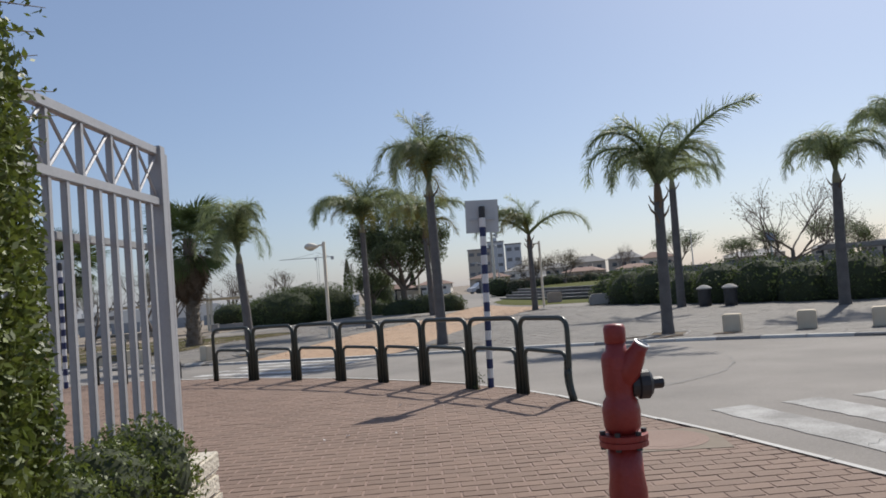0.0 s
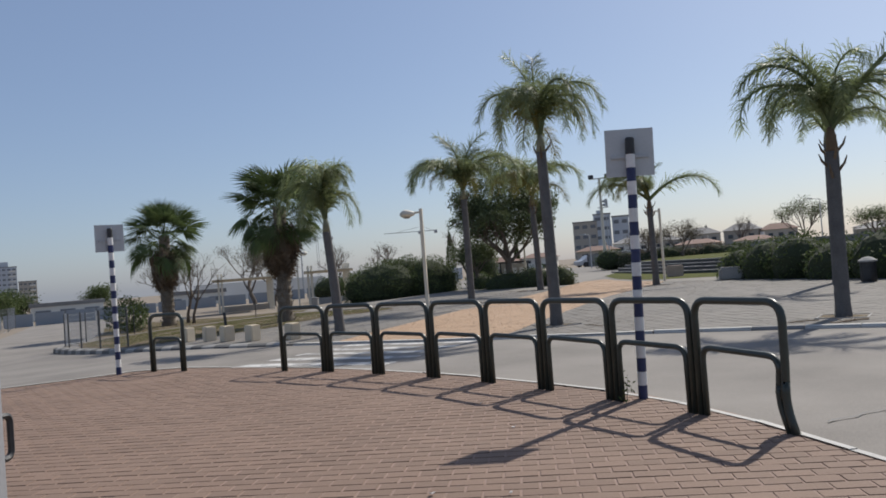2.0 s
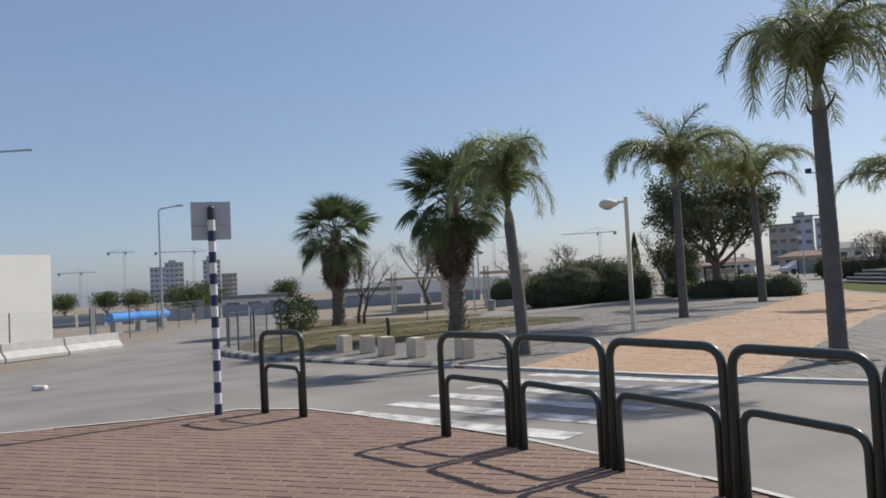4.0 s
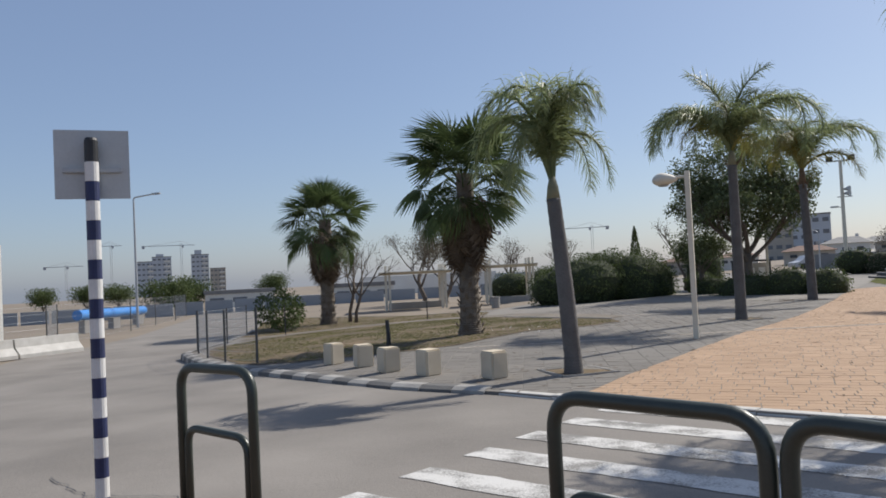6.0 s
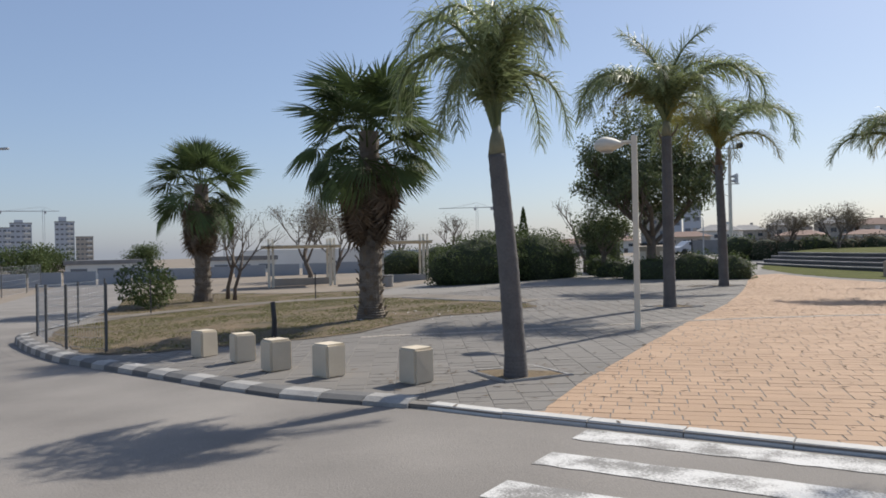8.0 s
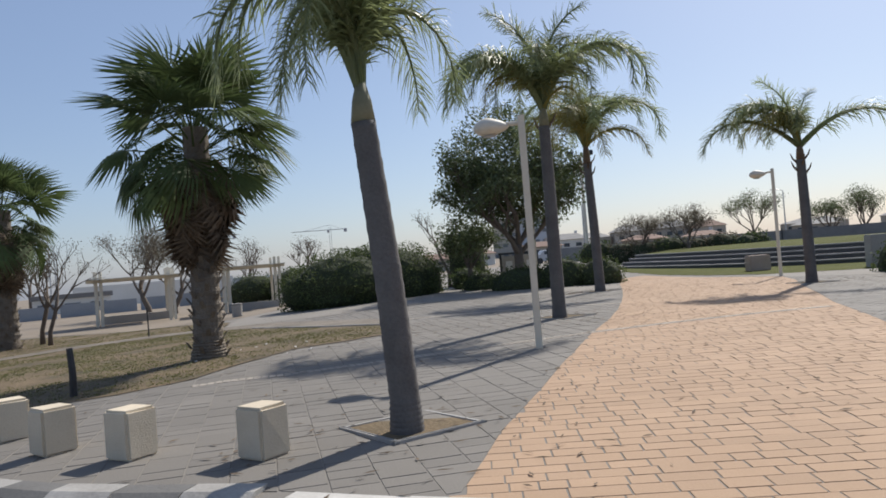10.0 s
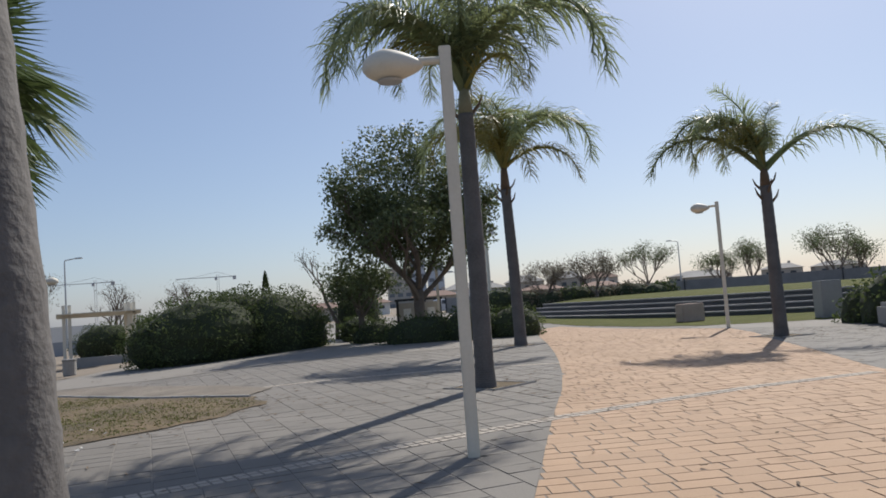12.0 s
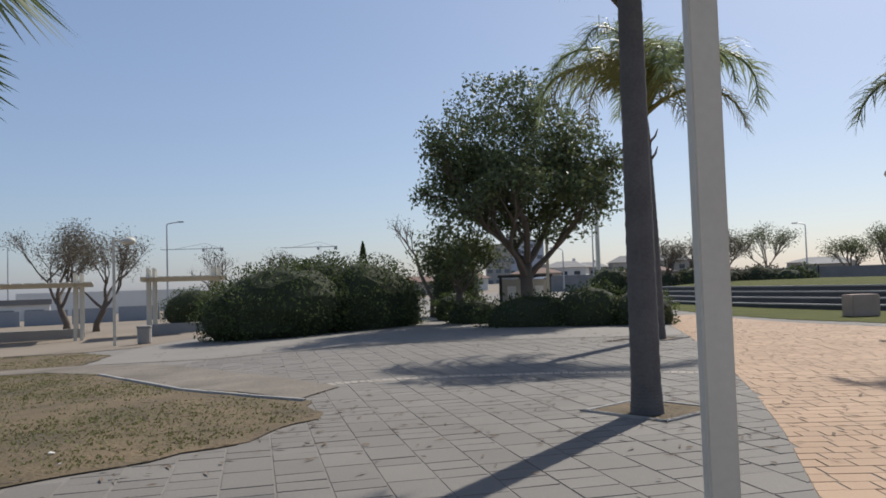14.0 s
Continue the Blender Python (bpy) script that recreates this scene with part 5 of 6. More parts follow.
def crane(x, y, z0, top, reach, back, yaw):
    th = empty("tower_crane", pose(x, y, z0, 0, 0, yaw), "thin tower crane over distant building sites", "crane", "tower cranes on the skyline")
    h = top + lift(x, y) - z0
    for sx in (-0.5, 0.5):
        part("mast_leg", box(bmesh.new(), (sx, 0, h / 2), (0.18, 0.35, h)), "crane", th)
    part("jib", box(bmesh.new(), (reach / 2, 0, h - 1.4), (reach, 0.3, 0.3)), "crane", th)
    part("counter_jib", box(bmesh.new(), (-back / 2, 0, h - 1.4), (back, 0.3, 0.35)), "crane", th)
    part("counterweight", box(bmesh.new(), (-back, 0, h - 2.0), (1.6, 0.8, 1.8)), "crane", th)
    part("cab", box(bmesh.new(), (0.9, 0, h - 2.2), (1.2, 1.0, 1.3)), "crane", th)
    for q in (reach * 0.7, -back * 0.9):
        part("tie_rod", tube(bmesh.new(), [(0, 0, h + 1.2), (q, 0, h - 1.3)], 0.07, 4), "crane", th)


crane(-384.8, 333.9, -12, 24.5, 6, 9, 40)
crane(-357.9, 363.3, -12, 23.7, 8, 22, 42)
crane(-420, 330, -12, 13.5, 10, 12, 40)
crane(-110.4, 404.8, -8, 19.6, 20, 8, 195)
crane(-165, 390, -8, 20, 22, 8, 190)

shed = empty("site_building", pose(-30.2, 27.35, zr(-33, 29), 0, 0, -90), "plain white rendered building with a dark recess", "building")
part("wall", box(bmesh.new(), (1.32, -3.3, 2.05), (2.6, 6.6, 4.1)), "wall_white", shed)
part("wall", box(bmesh.new(), (8.6, -3.3, 2.1), (10.8, 6.6, 4.2)), "wall_white", shed)
part("recess", box(bmesh.new(), (2.9, -3.6, 2.05), (0.8, 6.1, 4.1)), "wall_beige", shed)
part("alarm_box", box(bmesh.new(), (2.9, -0.4, 2.5), (0.4, 0.33, 0.4), 0.03), "dark", shed)


def jersey(x, y, yaw):
    th = empty("concrete_barrier", pose(x, y, zr(x, y), 0, 0, yaw), "whitewashed concrete barrier block on the verge", "barrier", "concrete blocks on the verge")
    bm = bmesh.new()
    prof = [(-0.4, 0), (-0.4, 0.13), (-0.16, 0.37), (-0.12, 0.66), (0.12, 0.66), (0.16, 0.37), (0.4, 0.13), (0.4, 0)]
    a = [bm.verts.new((-1.25, p, q)) for p, q in prof]
    b = [bm.verts.new((1.25, p, q)) for p, q in prof]
    for i in range(8):
        bm.faces.new((a[i], b[i], b[(i + 1) % 8], a[(i + 1) % 8]))
    bm.faces.new(a[::-1])
    bm.faces.new(b)
    bmesh.ops.recalc_face_normals(bm, faces=bm.faces[:])
    part("block", bm, "kerb_white", th)


for i in range(6):
    jersey(-28.05, 27.45 - 2.57 * i, -90)
pipe = empty("blue_pipe", pose(0, 0, 0), "long bright blue wrapped pipe on low supports", "pipe")
p, q = Vector((-39.8, 38.01, 0.03)), Vector((-45.08, 47.38, -0.15))
part("pipe", tube(bmesh.new(), [p, q], 0.28, 24), "blue", pipe, smooth=False)
part("end_cap", tube(bmesh.new(), [q, q + (q - p).normalized() * 0.1], [0.29, 0.2], 24), "litter", pipe)
for s in (0.1, 0.5, 0.9):
    c = p.lerp(q, s)
    part("support", box(bmesh.new(), (c.x, c.y, (c.z - 0.32 + zr(c.x, c.y)) / 2), (0.5, 0.5, c.z - 0.32 - zr(c.x, c.y) + 0.02)), "concrete", pipe)
lw = empty("site_wall", pose(0, 0, 0), "long low white wall of a far building site", "wall", kind="structure")
for a_, b_, t in (((-70, 80), (-52, 86.6), -0.4), ((-52, 86.6), (-40, 98.8), 1.4), ((-40, 98.8), (-22, 104), 1.1)):
    a_, b_ = Vector(a_), Vector(b_)
    m = pose(a_.x, a_.y, -3, 0, 0, math.degrees(math.atan2(b_.y - a_.y, b_.x - a_.x)))
    part("wall_panel", box(bmesh.new(), ((b_ - a_).length / 2, 0, (t + 3) / 2), ((b_ - a_).length - 0.05, 0.4, t + 3), m=m), "hazed_wall_grey" if 0 < t < 1.2 else "wall_white", lw)
sf = empty("site_hoarding", pose(0, 0, 0), "long blue-grey metal hoarding round a building site", "fence", kind="structure")
for a_, b_ in (((-66, 50), (-52, 57)), ((-52, 57), (-38, 63)), ((-38, 63), (-26, 68)), ((-26, 68), (-15, 72))):
    a_, b_ = Vector(a_), Vector(b_)
    n = int((b_ - a_).length / 2.4)
    for i in range(n):
        c = a_.lerp(b_, (i + 0.5) / n)
        m = pose(c.x, c.y, zr(c.x, c.y) - 0.05, 0, 0, math.degrees(math.atan2(b_.y - a_.y, b_.x - a_.x)))
        part("hoarding_panel", box(bmesh.new(), (0, 0, 0.55), (2.36, 0.05, 1.1 + random.uniform(-0.04, 0.04)), m=m), "site_fence", sf)
for x, y, w, t in ((-44, 74, 6, -0.2), (-58, 72, 7, -0.4)):
    block("site_cabin", x, y, w, 3, zr(x, y), t, 1, 3, "wall_white", "white site cabin behind the hoarding", "cabin")
shelter = empty("market_shelter", pose(14.6, 34.6, -0.1, 0, 0, -20), "low dark open-sided shelter behind the hedge", "shelter")
part("roof", box(bmesh.new(), (1.8, 0, 1.75), (5.2, 3, 0.22), 0.03), "roof_grey", shelter)
for sx in (-0.6, 1.8, 4.2):
    for sy in (-1.2, 1.2):
        part("post", box(bmesh.new(), (sx, sy, 0.85), (0.1, 0.1, 1.7)), "dark", shelter)


def parked_car(x, y, yaw, z):
    th = empty("parked_car", pose(x, y, z, 0, 0, yaw), "pale parked car far behind the trees", "car", "cars parked beyond the park")
    bm = bmesh.new()
    prof = [(-2.0, 0.25), (-2.05, 0.7), (-1.3, 0.85), (-0.75, 1.35), (0.8, 1.4), (1.5, 0.9), (2.05, 0.75), (2.05, 0.25)]
    a = [bm.verts.new((p, -0.8, q)) for p, q in prof]
    b = [bm.verts.new((p, 0.8, q)) for p, q in prof]
    for i in range(8):
        bm.faces.new((a[i], b[i], b[(i + 1) % 8], a[(i + 1) % 8]))
    bm.faces.new(a[::-1])
    bm.faces.new(b)
    bmesh.ops.bevel(bm, geom=bm.edges[:], offset=0.08, segments=2, affect="EDGES")
    part("body", bm, "car", th)
    for sy in (-0.8, 0.8):
        part("side_window", box(bmesh.new(), (0.02, sy, 1.1), (1.5, 0.03, 0.34), 0.01), "window", th)
        for sx in (-1.25, 1.3):
            part("wheel", tube(bmesh.new(), [(sx, sy * 0.92, 0.31), (sx, sy * 1.05, 0.31)], 0.31, 16), "dark", th)


for x, y, yaw in ((2.6, 88, 20), (7.2, 90, 15), (-4, 92, 30)):
    parked_car(x, y, yaw, zr(x, y) - 0.03)


# ---- tree pits, white bands, cracks, litter, tufts ----
def pit(x, y, yaw, s):
    th = empty("tree_pit", pose(x, y, zf(x, y), 0, 0, yaw), "square earth tree pit with thin concrete edging", "tree pit", kind="structure")
    part("soil", box(bmesh.new(), (0, 0, -0.03), (s, s, 0.06), 0.004), "dirt", th)
    for i in range(4):
        m = pose(0, 0, 0, 0, 0, 90 * i)
        part("edging", box(bmesh.new(), (0, s / 2, -0.04), (s + 0.04, 0.04, 0.1), 0.006, m=m), "concrete", th)


PITS = [(-6.24, 19.75, 43, 0.82), (-4.72, 28.1, 47, 0.82), (-3.38, 35.95, 50, 0.8), (1.42, 33.05, 20, 0.8), (-1.04, 18.9, 40, 0.7), (4.2, 17.4, -20, 0.8)]
for x, y, yaw, s in PITS:
    pit(x, y, yaw, s)


def crack(pts, w):
    bm = bmesh.new()
    line = []
    for (x0, y0), (x1, y1) in zip(pts, pts[1:]):
        n = max(2, int(math.hypot(x1 - x0, y1 - y0) / 0.06))
        line += [(x0 + (x1 - x0) * i / n + random.uniform(-0.02, 0.02), y0 + (y1 - y0) * i / n + random.uniform(-0.02, 0.02)) for i in range(n)]
    rows = []
    for x, y in line:
        k = w * random.uniform(0.4, 1.3)
        rows.append([bm.verts.new((x, y - k, zr(x, y) + 0.012)), bm.verts.new((x, y + k, zr(x, y) + 0.012))])
    for a, b in zip(rows, rows[1:]):
        bm.faces.new((a[0], b[0], b[1], a[1]))
    tagged(part("road_crack", bm, "dark"), "thin dark crack in the asphalt", "road marking", kind="structure")


crack([(1.9, 8.3), (2.35, 8.68), (2.88, 9.1), (3.25, 9.52), (3.62, 10.03), (3.95, 10.94), (4.08, 11.62), (4.04, 12.0)], 0.014)
crack([(3.4, 5.4), (3.9, 5.9), (4.8, 6.1)], 0.005)
crack([(-8.6, 13.2), (-7.8, 12.9), (-7.2, 13.1), (-6.7, 12.95)], 0.006)

cover = empty("manhole_cover", pose(2.05, 5.55, NEAR), "round worn concrete manhole cover in the brick pavement", "manhole cover", kind="structure")
part("frame", lathe(bmesh.new(), [(0.33, -0.02), (0.33, 0.006), (0.27, 0.007)], 28), "brick_joint", cover)
part("lid", lathe(bmesh.new(), [(0.255, -0.02), (0.255, 0.008), (0.2, 0.009)], 28), "brick_joint", cover)
part("patch", box(bmesh.new(), (0, 0, -0.008), (0.85, 0.72, 0.024), 0.004), "sand", cover)

for i in range(46):
    u = random.random()
    if u < 0.45:
        x, y, z = random.uniform(-4, 1.6), random.uniform(3.0, 9.0), NEAR
        if y > 10.2 - 0.75 * (x + 0.7) - 0.5:
            continue
    elif u < 0.8:
        x, y = random.uniform(-11.5, -8.3), random.uniform(24.5, 29)
        z = zf(x, y) + 0.008
    else:
        x, y = random.uniform(-8, 0), random.uniform(19, 33)
        z = zf(x, y) + 0.004
    s = random.uniform(0.012, 0.04)
    bm = bmesh.new()
    v = [bm.verts.new((s * math.cos(k * 1.26) * random.uniform(0.5, 1.2), s * 0.6 * math.sin(k * 1.26), 0.004 + random.uniform(0, 0.014))) for k in range(5)]
    bm.faces.new(v)
    r = bmesh.ops.extrude_face_region(bm, geom=bm.faces[:])
    for g in r["geom"]:
        if isinstance(g, bmesh.types.BMVert):
            g.co.z += 0.004
    ob = part("litter_scrap", bm, "litter" if i % 3 else "dead")
    ob.matrix_basis = pose(x, y, z + 0.002, 0, 0, random.uniform(0, 360))
    tagged(ob, "small crumpled pale scrap on the ground", "litter", "scraps of litter")
ob = part("litter_scrap", box(bmesh.new(), (0, 0, 0.05), (0.3, 0.14, 0.09), 0.02), "litter")
ob.matrix_basis = pose(-15.3, 16.2, zr(-15.3, 16.2), 0, 0, 20)
tagged(ob, "white packet lying on the asphalt", "litter")

DRY = frond_mesh("dry_frond", 1.0, 12, 22, 1.2, 60, 0.22, 0.4, 77, "dead")
for x, y, yaw, k in ((4.3, 16.3, 200, 1.3), (4.85, 15.95, 20, 0.9), (3.6, 16.5, 170, 0.8), (-3.9, 35.6, 200, 0.8), (-0.4, 18.3, 330, 0.6)):
    ob = piece("fallen_frond", DRY, pose(x, y, zf(x, y) + 0.03, 0, 8, yaw) @ Matrix.Diagonal((k, k, k * 0.6, 1)), None)
    tagged(ob, "dry brown fallen palm frond on the paving", "palm frond", "fallen fronds")


def blades(name, polys, n, hmin, hmax, zfun, seed, label, density=None):
    """Tufts of grass over the given outlines."""
    r = random.Random(seed)
    verts, faces = [], []
    for poly in polys:
        xs, ys = [p[0] for p in poly], [p[1] for p in poly]
        k = 0
        while k < n:
            x, y = r.uniform(min(xs), max(xs)), r.uniform(min(ys), max(ys))
            if not inside(poly, x, y):
                continue
            if noise.noise(Vector((x * 0.7, y * 0.7, seed))) + 0.35 * noise.noise(Vector((x * 2.6, y * 2.6, 3))) + r.uniform(-0.35, 0.35) < (density or 0.0):
                k += 0.2
                continue
            k += 1
            for _ in range(3):
                a, h = r.uniform(0, math.tau), r.uniform(hmin, hmax)
                bx, by = x + r.uniform(-0.05, 0.05), y + r.uniform(-0.05, 0.05)
                z = zfun(bx, by) + 0.006
                dx, dy = math.cos(a) * 0.012, math.sin(a) * 0.012
                i = len(verts)
                verts += [(bx - dx, by - dy, z), (bx + dx, by + dy, z), (bx + dy * 3 * r.uniform(-1, 1), by - dx * 3 * r.uniform(-1, 1), z + h)]
                faces.append((i, i + 1, i + 2))
    ob = from_arrays(name, verts, faces, "grass")
    return tagged(ob, label, "grass", kind="stuff")


def inside(poly, x, y):
    hit = False
    for (x0, y0), (x1, y1) in zip(poly, poly[1:] + poly[:1]):
        if (y0 > y) != (y1 > y) and x < (x1 - x0) * (y - y0) / (y1 - y0) + x0:
            hit = not hit
    return hit


def leaf_litter(n, seed):
    """Dry leaflets and scraps blown about the square, thicker under the palms."""
    r = random.Random(seed)
    verts, faces = [], []
    for _ in range(n):
        if r.random() < 0.55:
            px, py = r.choice(((-6.24, 19.5), (-4.78, 27.95), (-3.38, 35.9), (1.42, 33.05), (-1.04, 18.9), (-8.2, 27.5)))
            x, y = r.gauss(px, 1.1), r.gauss(py, 1.1)
        else:
            x, y = r.uniform(-14, 3.5), r.uniform(21, 39)
        if not inside(PLAZA, x, y):
            continue
        a, l, w = r.uniform(0, math.tau), r.uniform(0.02, 0.075), r.uniform(0.005, 0.014)
        c, q, z, i = math.cos(a), math.sin(a), zf(x, y) + 0.01, len(verts)
        verts += [(x - c * l, y - q * l, z), (x - q * w, y + c * w, z + 0.006), (x + c * l, y + q * l, z + 0.004), (x + q * w, y - c * w, z)]
        faces.append((i, i + 1, i + 2, i + 3))
    ob = from_arrays("leaf_litter", verts, faces, "dead")
    return tagged(ob, "scattered dry brown leaf scraps on the paving", "leaf litter", kind="stuff")


leaf_litter(1700, 5)



blades("grass", [LAWN], 15000, 0.007, 0.024, zf, 1, "short yellowing grass in patches on bare earth", -0.08)
blades("grass", [LAWN2], 6000, 0.006, 0.025, zf, 2, "short yellowing grass in patches on bare earth", -0.1)
weed = empty("weed", pose(0.52, 8.82, NEAR), "small green weed growing at a post foot", "weed")
v, f = leaf_arrays(np.random.default_rng(4).normal(size=(40, 3)) * np.array([0.03, 0.03, 0.06]) + np.array([0, 0, 0.1]), 0.02, np.random.default_rng(5))
part("stem", tube(bmesh.new(), [(0, 0, -0.01), (0.01, 0, 0.1), (0.02, 0.01, 0.22)], [0.004, 0.003, 0.001], 5), "wood", weed)
from_arrays("leaves", v, f, "bush", weed)


# ---- pavers ----
def clip(tile, a, b):
    """The part of a convex tile on the left of the line a-b."""
    out = []
    n = Vector((-(b[1] - a[1]), b[0] - a[0]))
    side = [(p[0] - a[0]) * n.x + (p[1] - a[1]) * n.y for p in tile]
    for i, p in enumerate(tile):
        q, s, t = tile[(i + 1) % len(tile)], side[i], side[(i + 1) % len(tile)]
        if s >= 0:
            out.append(p)
        if s * t < 0:
            k = s / (s - t)
            out.append((p[0] + (q[0] - p[0]) * k, p[1] + (q[1] - p[1]) * k))
    return out


def nearest_edge(poly, x, y):
    best = None
    for a, b in zip(poly, poly[1:] + poly[:1]):
        dx, dy = b[0] - a[0], b[1] - a[1]
        t = max(0.0, min(1.0, ((x - a[0]) * dx + (y - a[1]) * dy) / (dx * dx + dy * dy)))
        d = (a[0] + t * dx - x) ** 2 + (a[1] + t * dy - y) ** 2
        if best is None or d < best[0]:
            best = (d, a, b)
    return best


def area(p):
    return 0.5 * abs(sum(a[0] * b[1] - b[0] * a[1] for a, b in zip(p, p[1:] + p[:1])))


def lay(name, region, yaw, origin, rows, lengths, gap, zfun, lift, parent, mats, first, seed, near_box, holes=(), stagger=True, uneven=0.0025):
    """Pavers in courses over a region (counter-clockwise), cut at its edge. Those in near_box, up to first, are parts; the rest one joined part."""
    r = random.Random(seed)
    ca, sa = math.cos(radians(yaw)), math.sin(radians(yaw))
    loc = [((x - origin[0]) * ca + (y - origin[1]) * sa, -(x - origin[0]) * sa + (y - origin[1]) * ca) for x, y in region]
    u0, u1 = min(p[0] for p in loc), max(p[0] for p in loc)
    v0, v1 = min(p[1] for p in loc), max(p[1] for p in loc)
    verts, faces, made = [], [], 0
    v = v0
    row = 0
    while v < v1:
        h = rows[row % len(rows)]
        u = u0 - (lengths[0] * 0.5 if stagger and row % 2 else 0) - r.random() * (0.1 if len(lengths) > 1 else 0.0)
        while u < u1:
            w = r.choice(lengths)
            g = gap / 2
            tile = [(u + g, v + g), (u + w - g, v + g), (u + w - g, v + h - g), (u + g, v + h - g)]
            tile = [(origin[0] + a * ca - b * sa, origin[1] + a * sa + b * ca) for a, b in tile]
            u += w
            cx, cy = sum(p[0] for p in tile) / 4, sum(p[1] for p in tile) / 4
            ins = [inside(region, *p) for p in tile]
            if not any(ins) or any(math.hypot(cx - hx, cy - hy) < hr for hx, hy, hr in holes):
                continue
            if not all(ins):
                _, a, b = nearest_edge(region, cx, cy)
                tile = clip(tile, a, b)
                if len(tile) < 3 or area(tile) < 0.12 * w * h:
                    continue
            dz = lift + r.uniform(-uneven, uneven) * 0.5
            tilt = (r.uniform(-1, 1) * uneven * 0.6, r.uniform(-1, 1) * uneven * 0.6)
            cx, cy = sum(p[0] for p in tile) / len(tile), sum(p[1] for p in tile) / len(tile)
            n = len(tile)
            c = 0.004
            top, low = [], []
            for x, y in tile:
                d = math.hypot(x - cx, y - cy)
                k = 1 - c * 1.4 / max(d, 0.02)
                z = zfun(x, y) + dz + tilt[0] * (x - cx) / w + tilt[1] * (y - cy) / h
                top.append((cx + (x - cx) * k, cy + (y - cy) * k, z))
                low.append((x, y, z - 0.01))
            f = [tuple(range(n))] + [(n + i, n + (i + 1) % n, (i + 1) % n, i) for i in range(n)]
            if made < first and near_box[0] < cx < near_box[1] and near_box[2] < cy < near_box[3]:
                from_arrays("paver", top + low, f, mats[0], parent)
                made += 1
            else:
                i = len(verts)
                verts += top + low
                faces += [tuple(i + q for q in face) for face in f]
        v += h
        row += 1
    ob = from_arrays("pavers", verts, faces, mats[1], parent)
    return tagged(ob, kind="stuff")


def ccw(poly):
    s = sum(a[0] * b[1] - b[0] * a[1] for a, b in zip(poly, poly[1:] + poly[:1]))
    return poly if s > 0 else poly[::-1]


def inset(poly, d):
    """Moves the points of an open kerb line sideways."""
    out = []
    for i, p in enumerate(poly):
        a, b = Vector(poly[max(0, i - 1)]), Vector(poly[min(len(poly) - 1, i + 1)])
        n = (b - a).normalized()
        out.append((p[0] - n.y * d, p[1] + n.x * d))
    return out


lay("bricks", ccw(inset(NEAR_KERB[1:-1], 0.07) + [(-9, 2.2), (5, -3)][::1]), 8.0, (0, 5), [0.117], [0.2], 0.008, near, 0.0, brick_walk, ("brick", "brick_rest"), 300, 1, (-3, 2.5, 3.6, 6.0), holes=[(1.537, 3.208, 0.1), (2.05, 5.55, 0.36)])

plaza_ob = bpy.data.objects["plaza"]
LEFT = [(-5.68, 17.86), (-5.5, 19.4), (-5.2, 20.9), (-4.95, 22.3), (-4.57, 24.2), (-4.3, 25.5), (-3.95, 27.1), (-3.6, 29.1), (-3.3, 31.2), (-3.05, 33.2), (-2.75, 36), (-2.5, 39), (-1.98, 43.5)]
RIGHT = [(-0.95, 45.0), (-0.35, 42), (0.25, 39.9), (1.15, 38.1), (1.85, 36.7), (1.55, 34.6), (1.0, 32.6), (0.4, 29.8), (-0.23, 27.1), (-0.7, 24.3), (-1.15, 22), (-1.6, 19.6), (-1.95, 17.0)]
ORANGE = LEFT + RIGHT
pit_holes = [(x, y, s * 0.6) for x, y, _, s in PITS]
drape("path_bed", ORANGE, zf, -0.006, "orange_joint", label="orange sand-coloured paved path across the square", category="pavement")
path_bed = bpy.data.objects["path_bed"]
lay("orange", ccw(ORANGE), 4.0, (-3, 20), [0.165, 0.165, 0.185, 0.165], [0.17, 0.25, 0.25, 0.34], 0.005, zf, 0.0, path_bed, ("orange", "orange_rest"), 300, 2, (-5.5, -1.2, 20.0, 24.2))
GREY = inset(cut(FAR_KERB, -12.9, -5.9), 0.15) + [p for p in LEFT if p[1] < 36.6] + [(-6.5, 36.4), (-9, 36.0), (-11.6, 35.0)] + [(-12.4, 33.3), (-11.0, 31.6), (-9.5, 30.0), (-7.95, 28.9), (-7.58, 27.9), (-7.9, 26.8), (-8.4, 26.1), (-9.0, 25.5), (-9.4, 24.2), (-9.7, 23.05), (-10.75, 22.3), (-11.6, 21.9), (-12.6, 21.2)]
lay("grey", ccw(GREY), 110.0, (-6, 24), [0.31], [0.2, 0.2, 0.4], 0.007, zf, 0.0, plaza_ob, ("grey", "grey_rest"), 300, 3, (-8.6, -4.6, 23.0, 27.5), holes=pit_holes)
GREY2 = ([p for p in RIGHT if p[1] < 42] + inset(cut(FAR_KERB, -1.5, 10.5), 0.15) + [(12, 22), (9.4, 23.4), (7.3, 27.5), (4.6, 33), (4.9, 37.4), (2.2, 38.4)])
lay("grey", ccw(GREY2), 114.0, (3, 20), [0.31], [0.2, 0.4, 0.4], 0.007, zf, 0.0, plaza_ob, ("grey", "grey_rest"), 0, 4, (0, 0, 0, 0), holes=pit_holes)
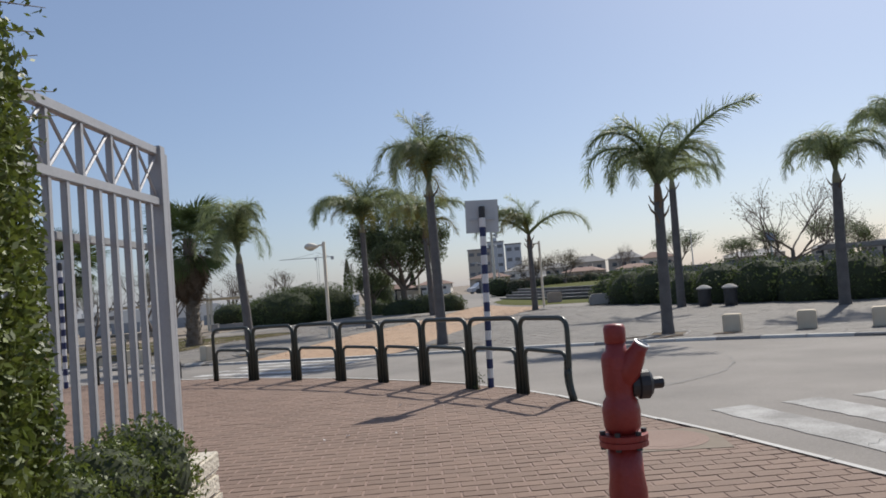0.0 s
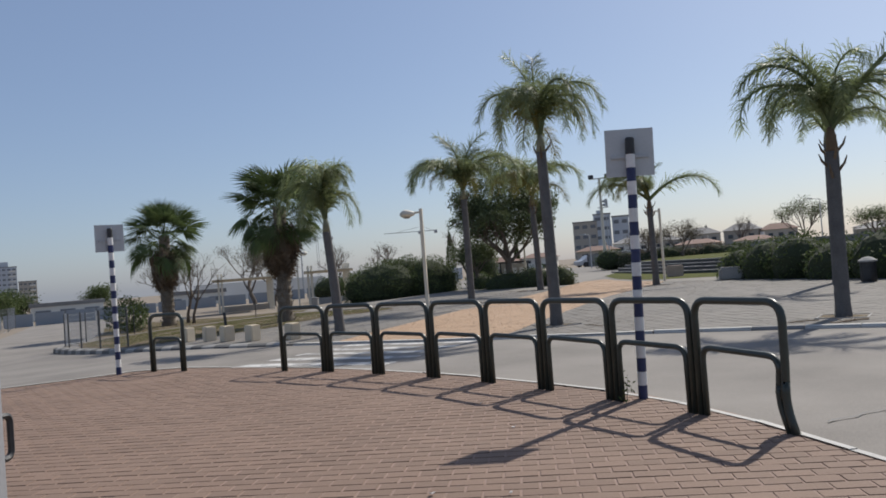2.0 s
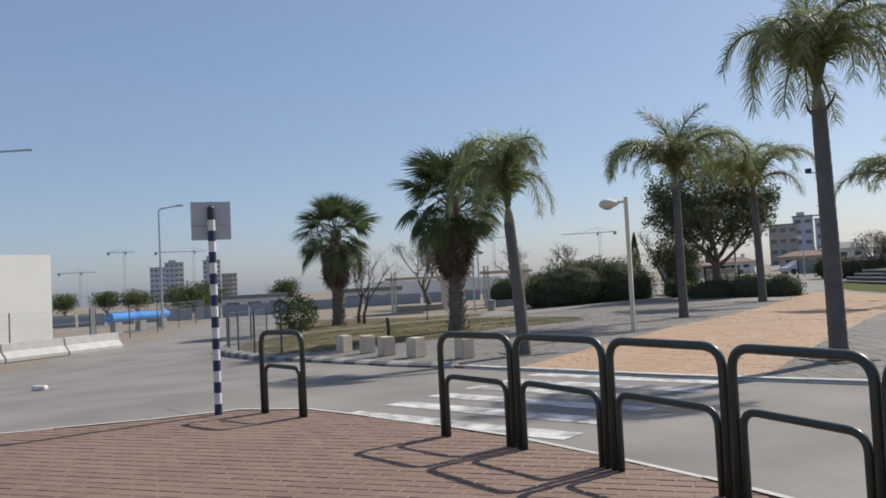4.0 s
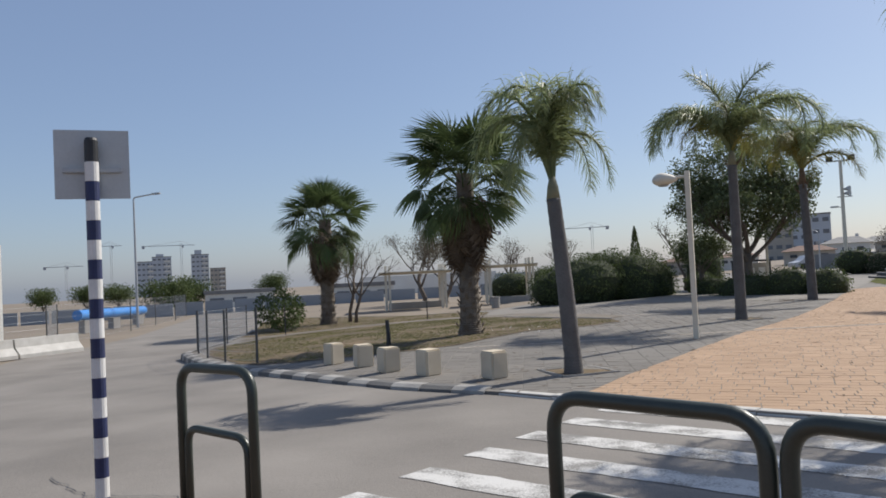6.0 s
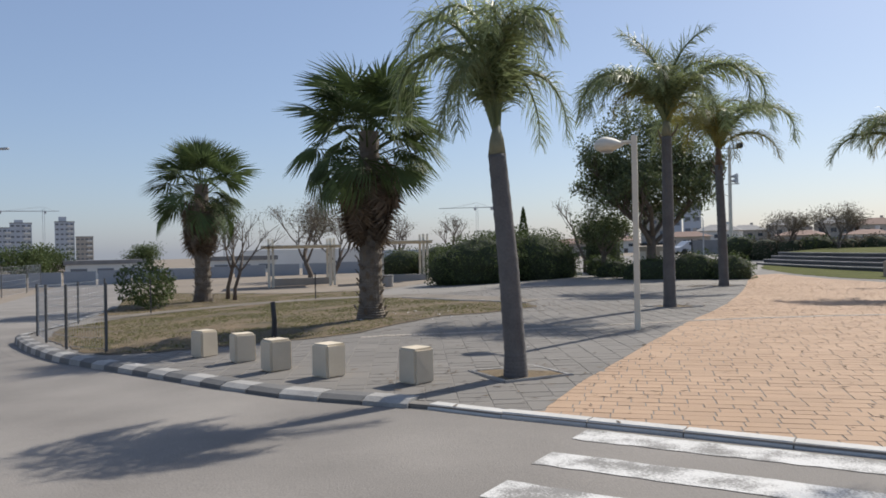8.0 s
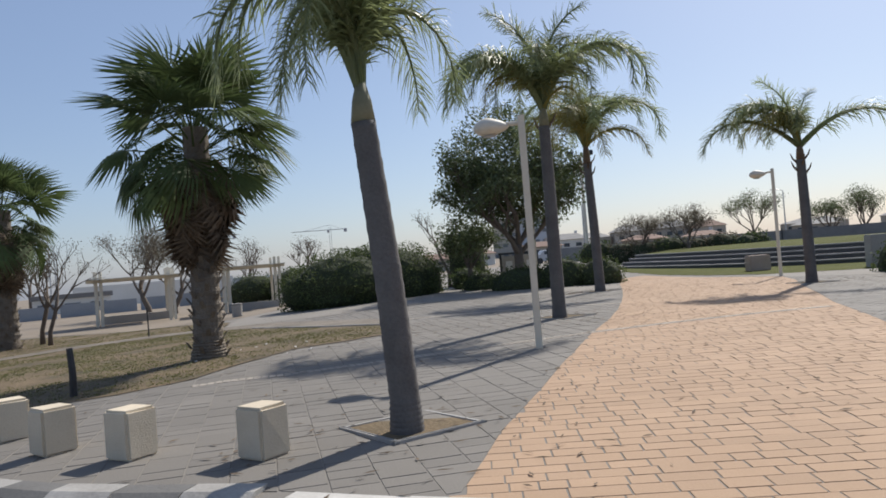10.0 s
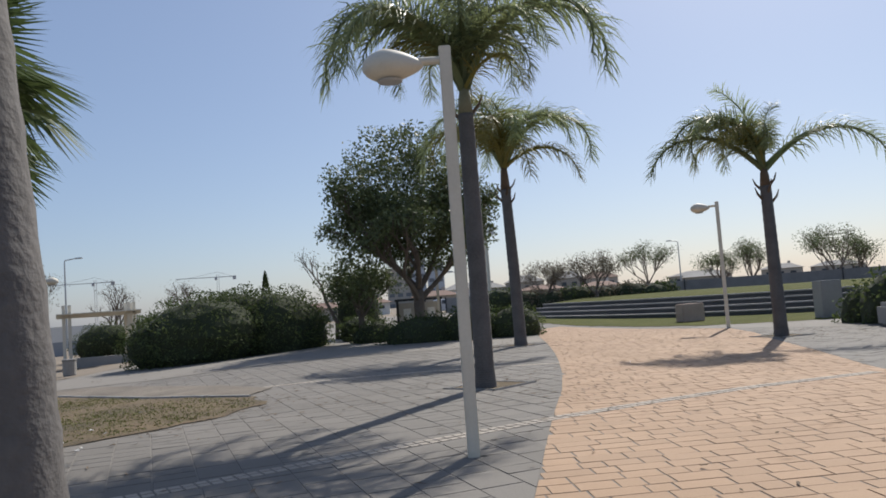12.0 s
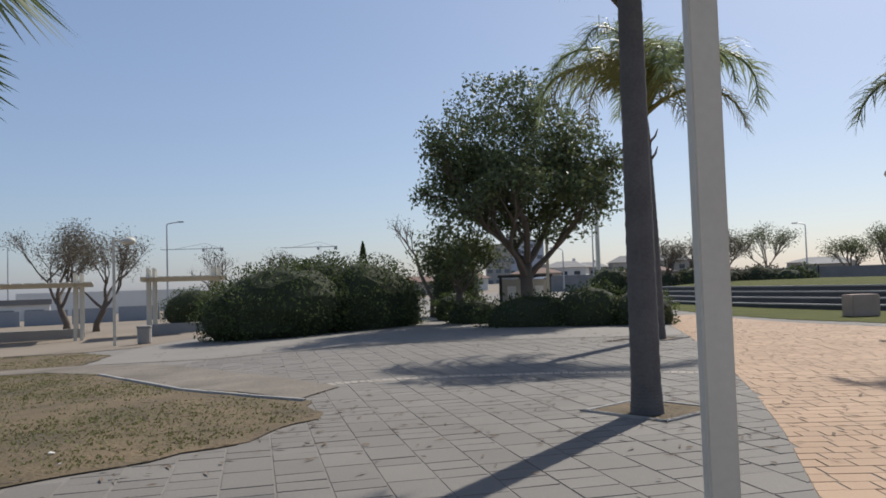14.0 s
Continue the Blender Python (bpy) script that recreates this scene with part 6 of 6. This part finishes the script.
drape("plaza_back", [(-2.75, 36.7), (-2.5, 39), (-1.95, 44), (-1.1, 50), (-0.6, 55), (-3, 62), (-14, 62), (-16.3, 44), (-16.3, 41.4), (-15.4, 38.4), (-14.5, 35.7), (-11.6, 35.1), (-9, 36.1), (-6.5, 36.5)], zf, 0.003, "plaza", label="far part of the grey paved square", category="pavement")
drape("plaza_back", [(1.95, 36.7), (1.25, 38.15), (2.2, 38.5), (4.9, 37.5), (4.6, 33.1), (2.6, 35.6)], zf, 0.003, "plaza", label="far part of the grey paved square", category="pavement")
drape("lawn_path", [(-20.6, 29.0), (-19.6, 31.7), (-18.2, 33.6), (-16.7, 34.6), (-14.5, 34.45), (-12.7, 33.2), (-11.3, 31.7), (-9.7, 30.1), (-8.1, 29.0), (-7.9, 29.9), (-9.6, 31.6), (-11.8, 34.0), (-12.6, 34.8), (-14.5, 35.6), (-17.1, 35.8), (-19.1, 34.9), (-20.5, 32.9), (-21.5, 30.6)], zf, 0.012, "trodden", label="brown-grey trodden path between lawns", category="pavement")


def band(name, pts, zfun, size, material, parent):
    """A curved row of small square setts, two abreast."""
    for p, d in along(pts, size):
        n = Vector((-d.y, d.x))
        for k in (-0.5, 0.5):
            c = p + n * k * size
            a = math.degrees(math.atan2(d.y, d.x)) + random.uniform(-3, 3)
            piece("sett", SETT, pose(c.x, c.y, zfun(c.x, c.y) + 0.001 + random.uniform(0, 0.003), 0, 0, a), parent)


bm = box(bmesh.new(), (0, 0, -0.005), (0.084, 0.084, 0.012), taper=0.9)
SETT = bpy.data.meshes.new("sett")
bm.to_mesh(SETT)
bm.free()
SETT.materials.append(M["white_stone"])
band("band", [(-9.35, 22.5), (-8.3, 22.85), (-7.2, 23.45), (-6.2, 24.04), (-5.2, 24.57), (-4.38, 25.05), (-3.28, 25.62), (-2.05, 26.15), (-0.5, 26.6)], zf, 0.092, "white_stone", plaza_ob)
band("band", [(-8.5, 29.85), (-8.0, 30.24), (-7.3, 30.55), (-6.6, 30.72), (-5.6, 30.85), (-4.6, 30.82), (-3.4, 30.6)], zf, 0.092, "white_stone", plaza_ob)
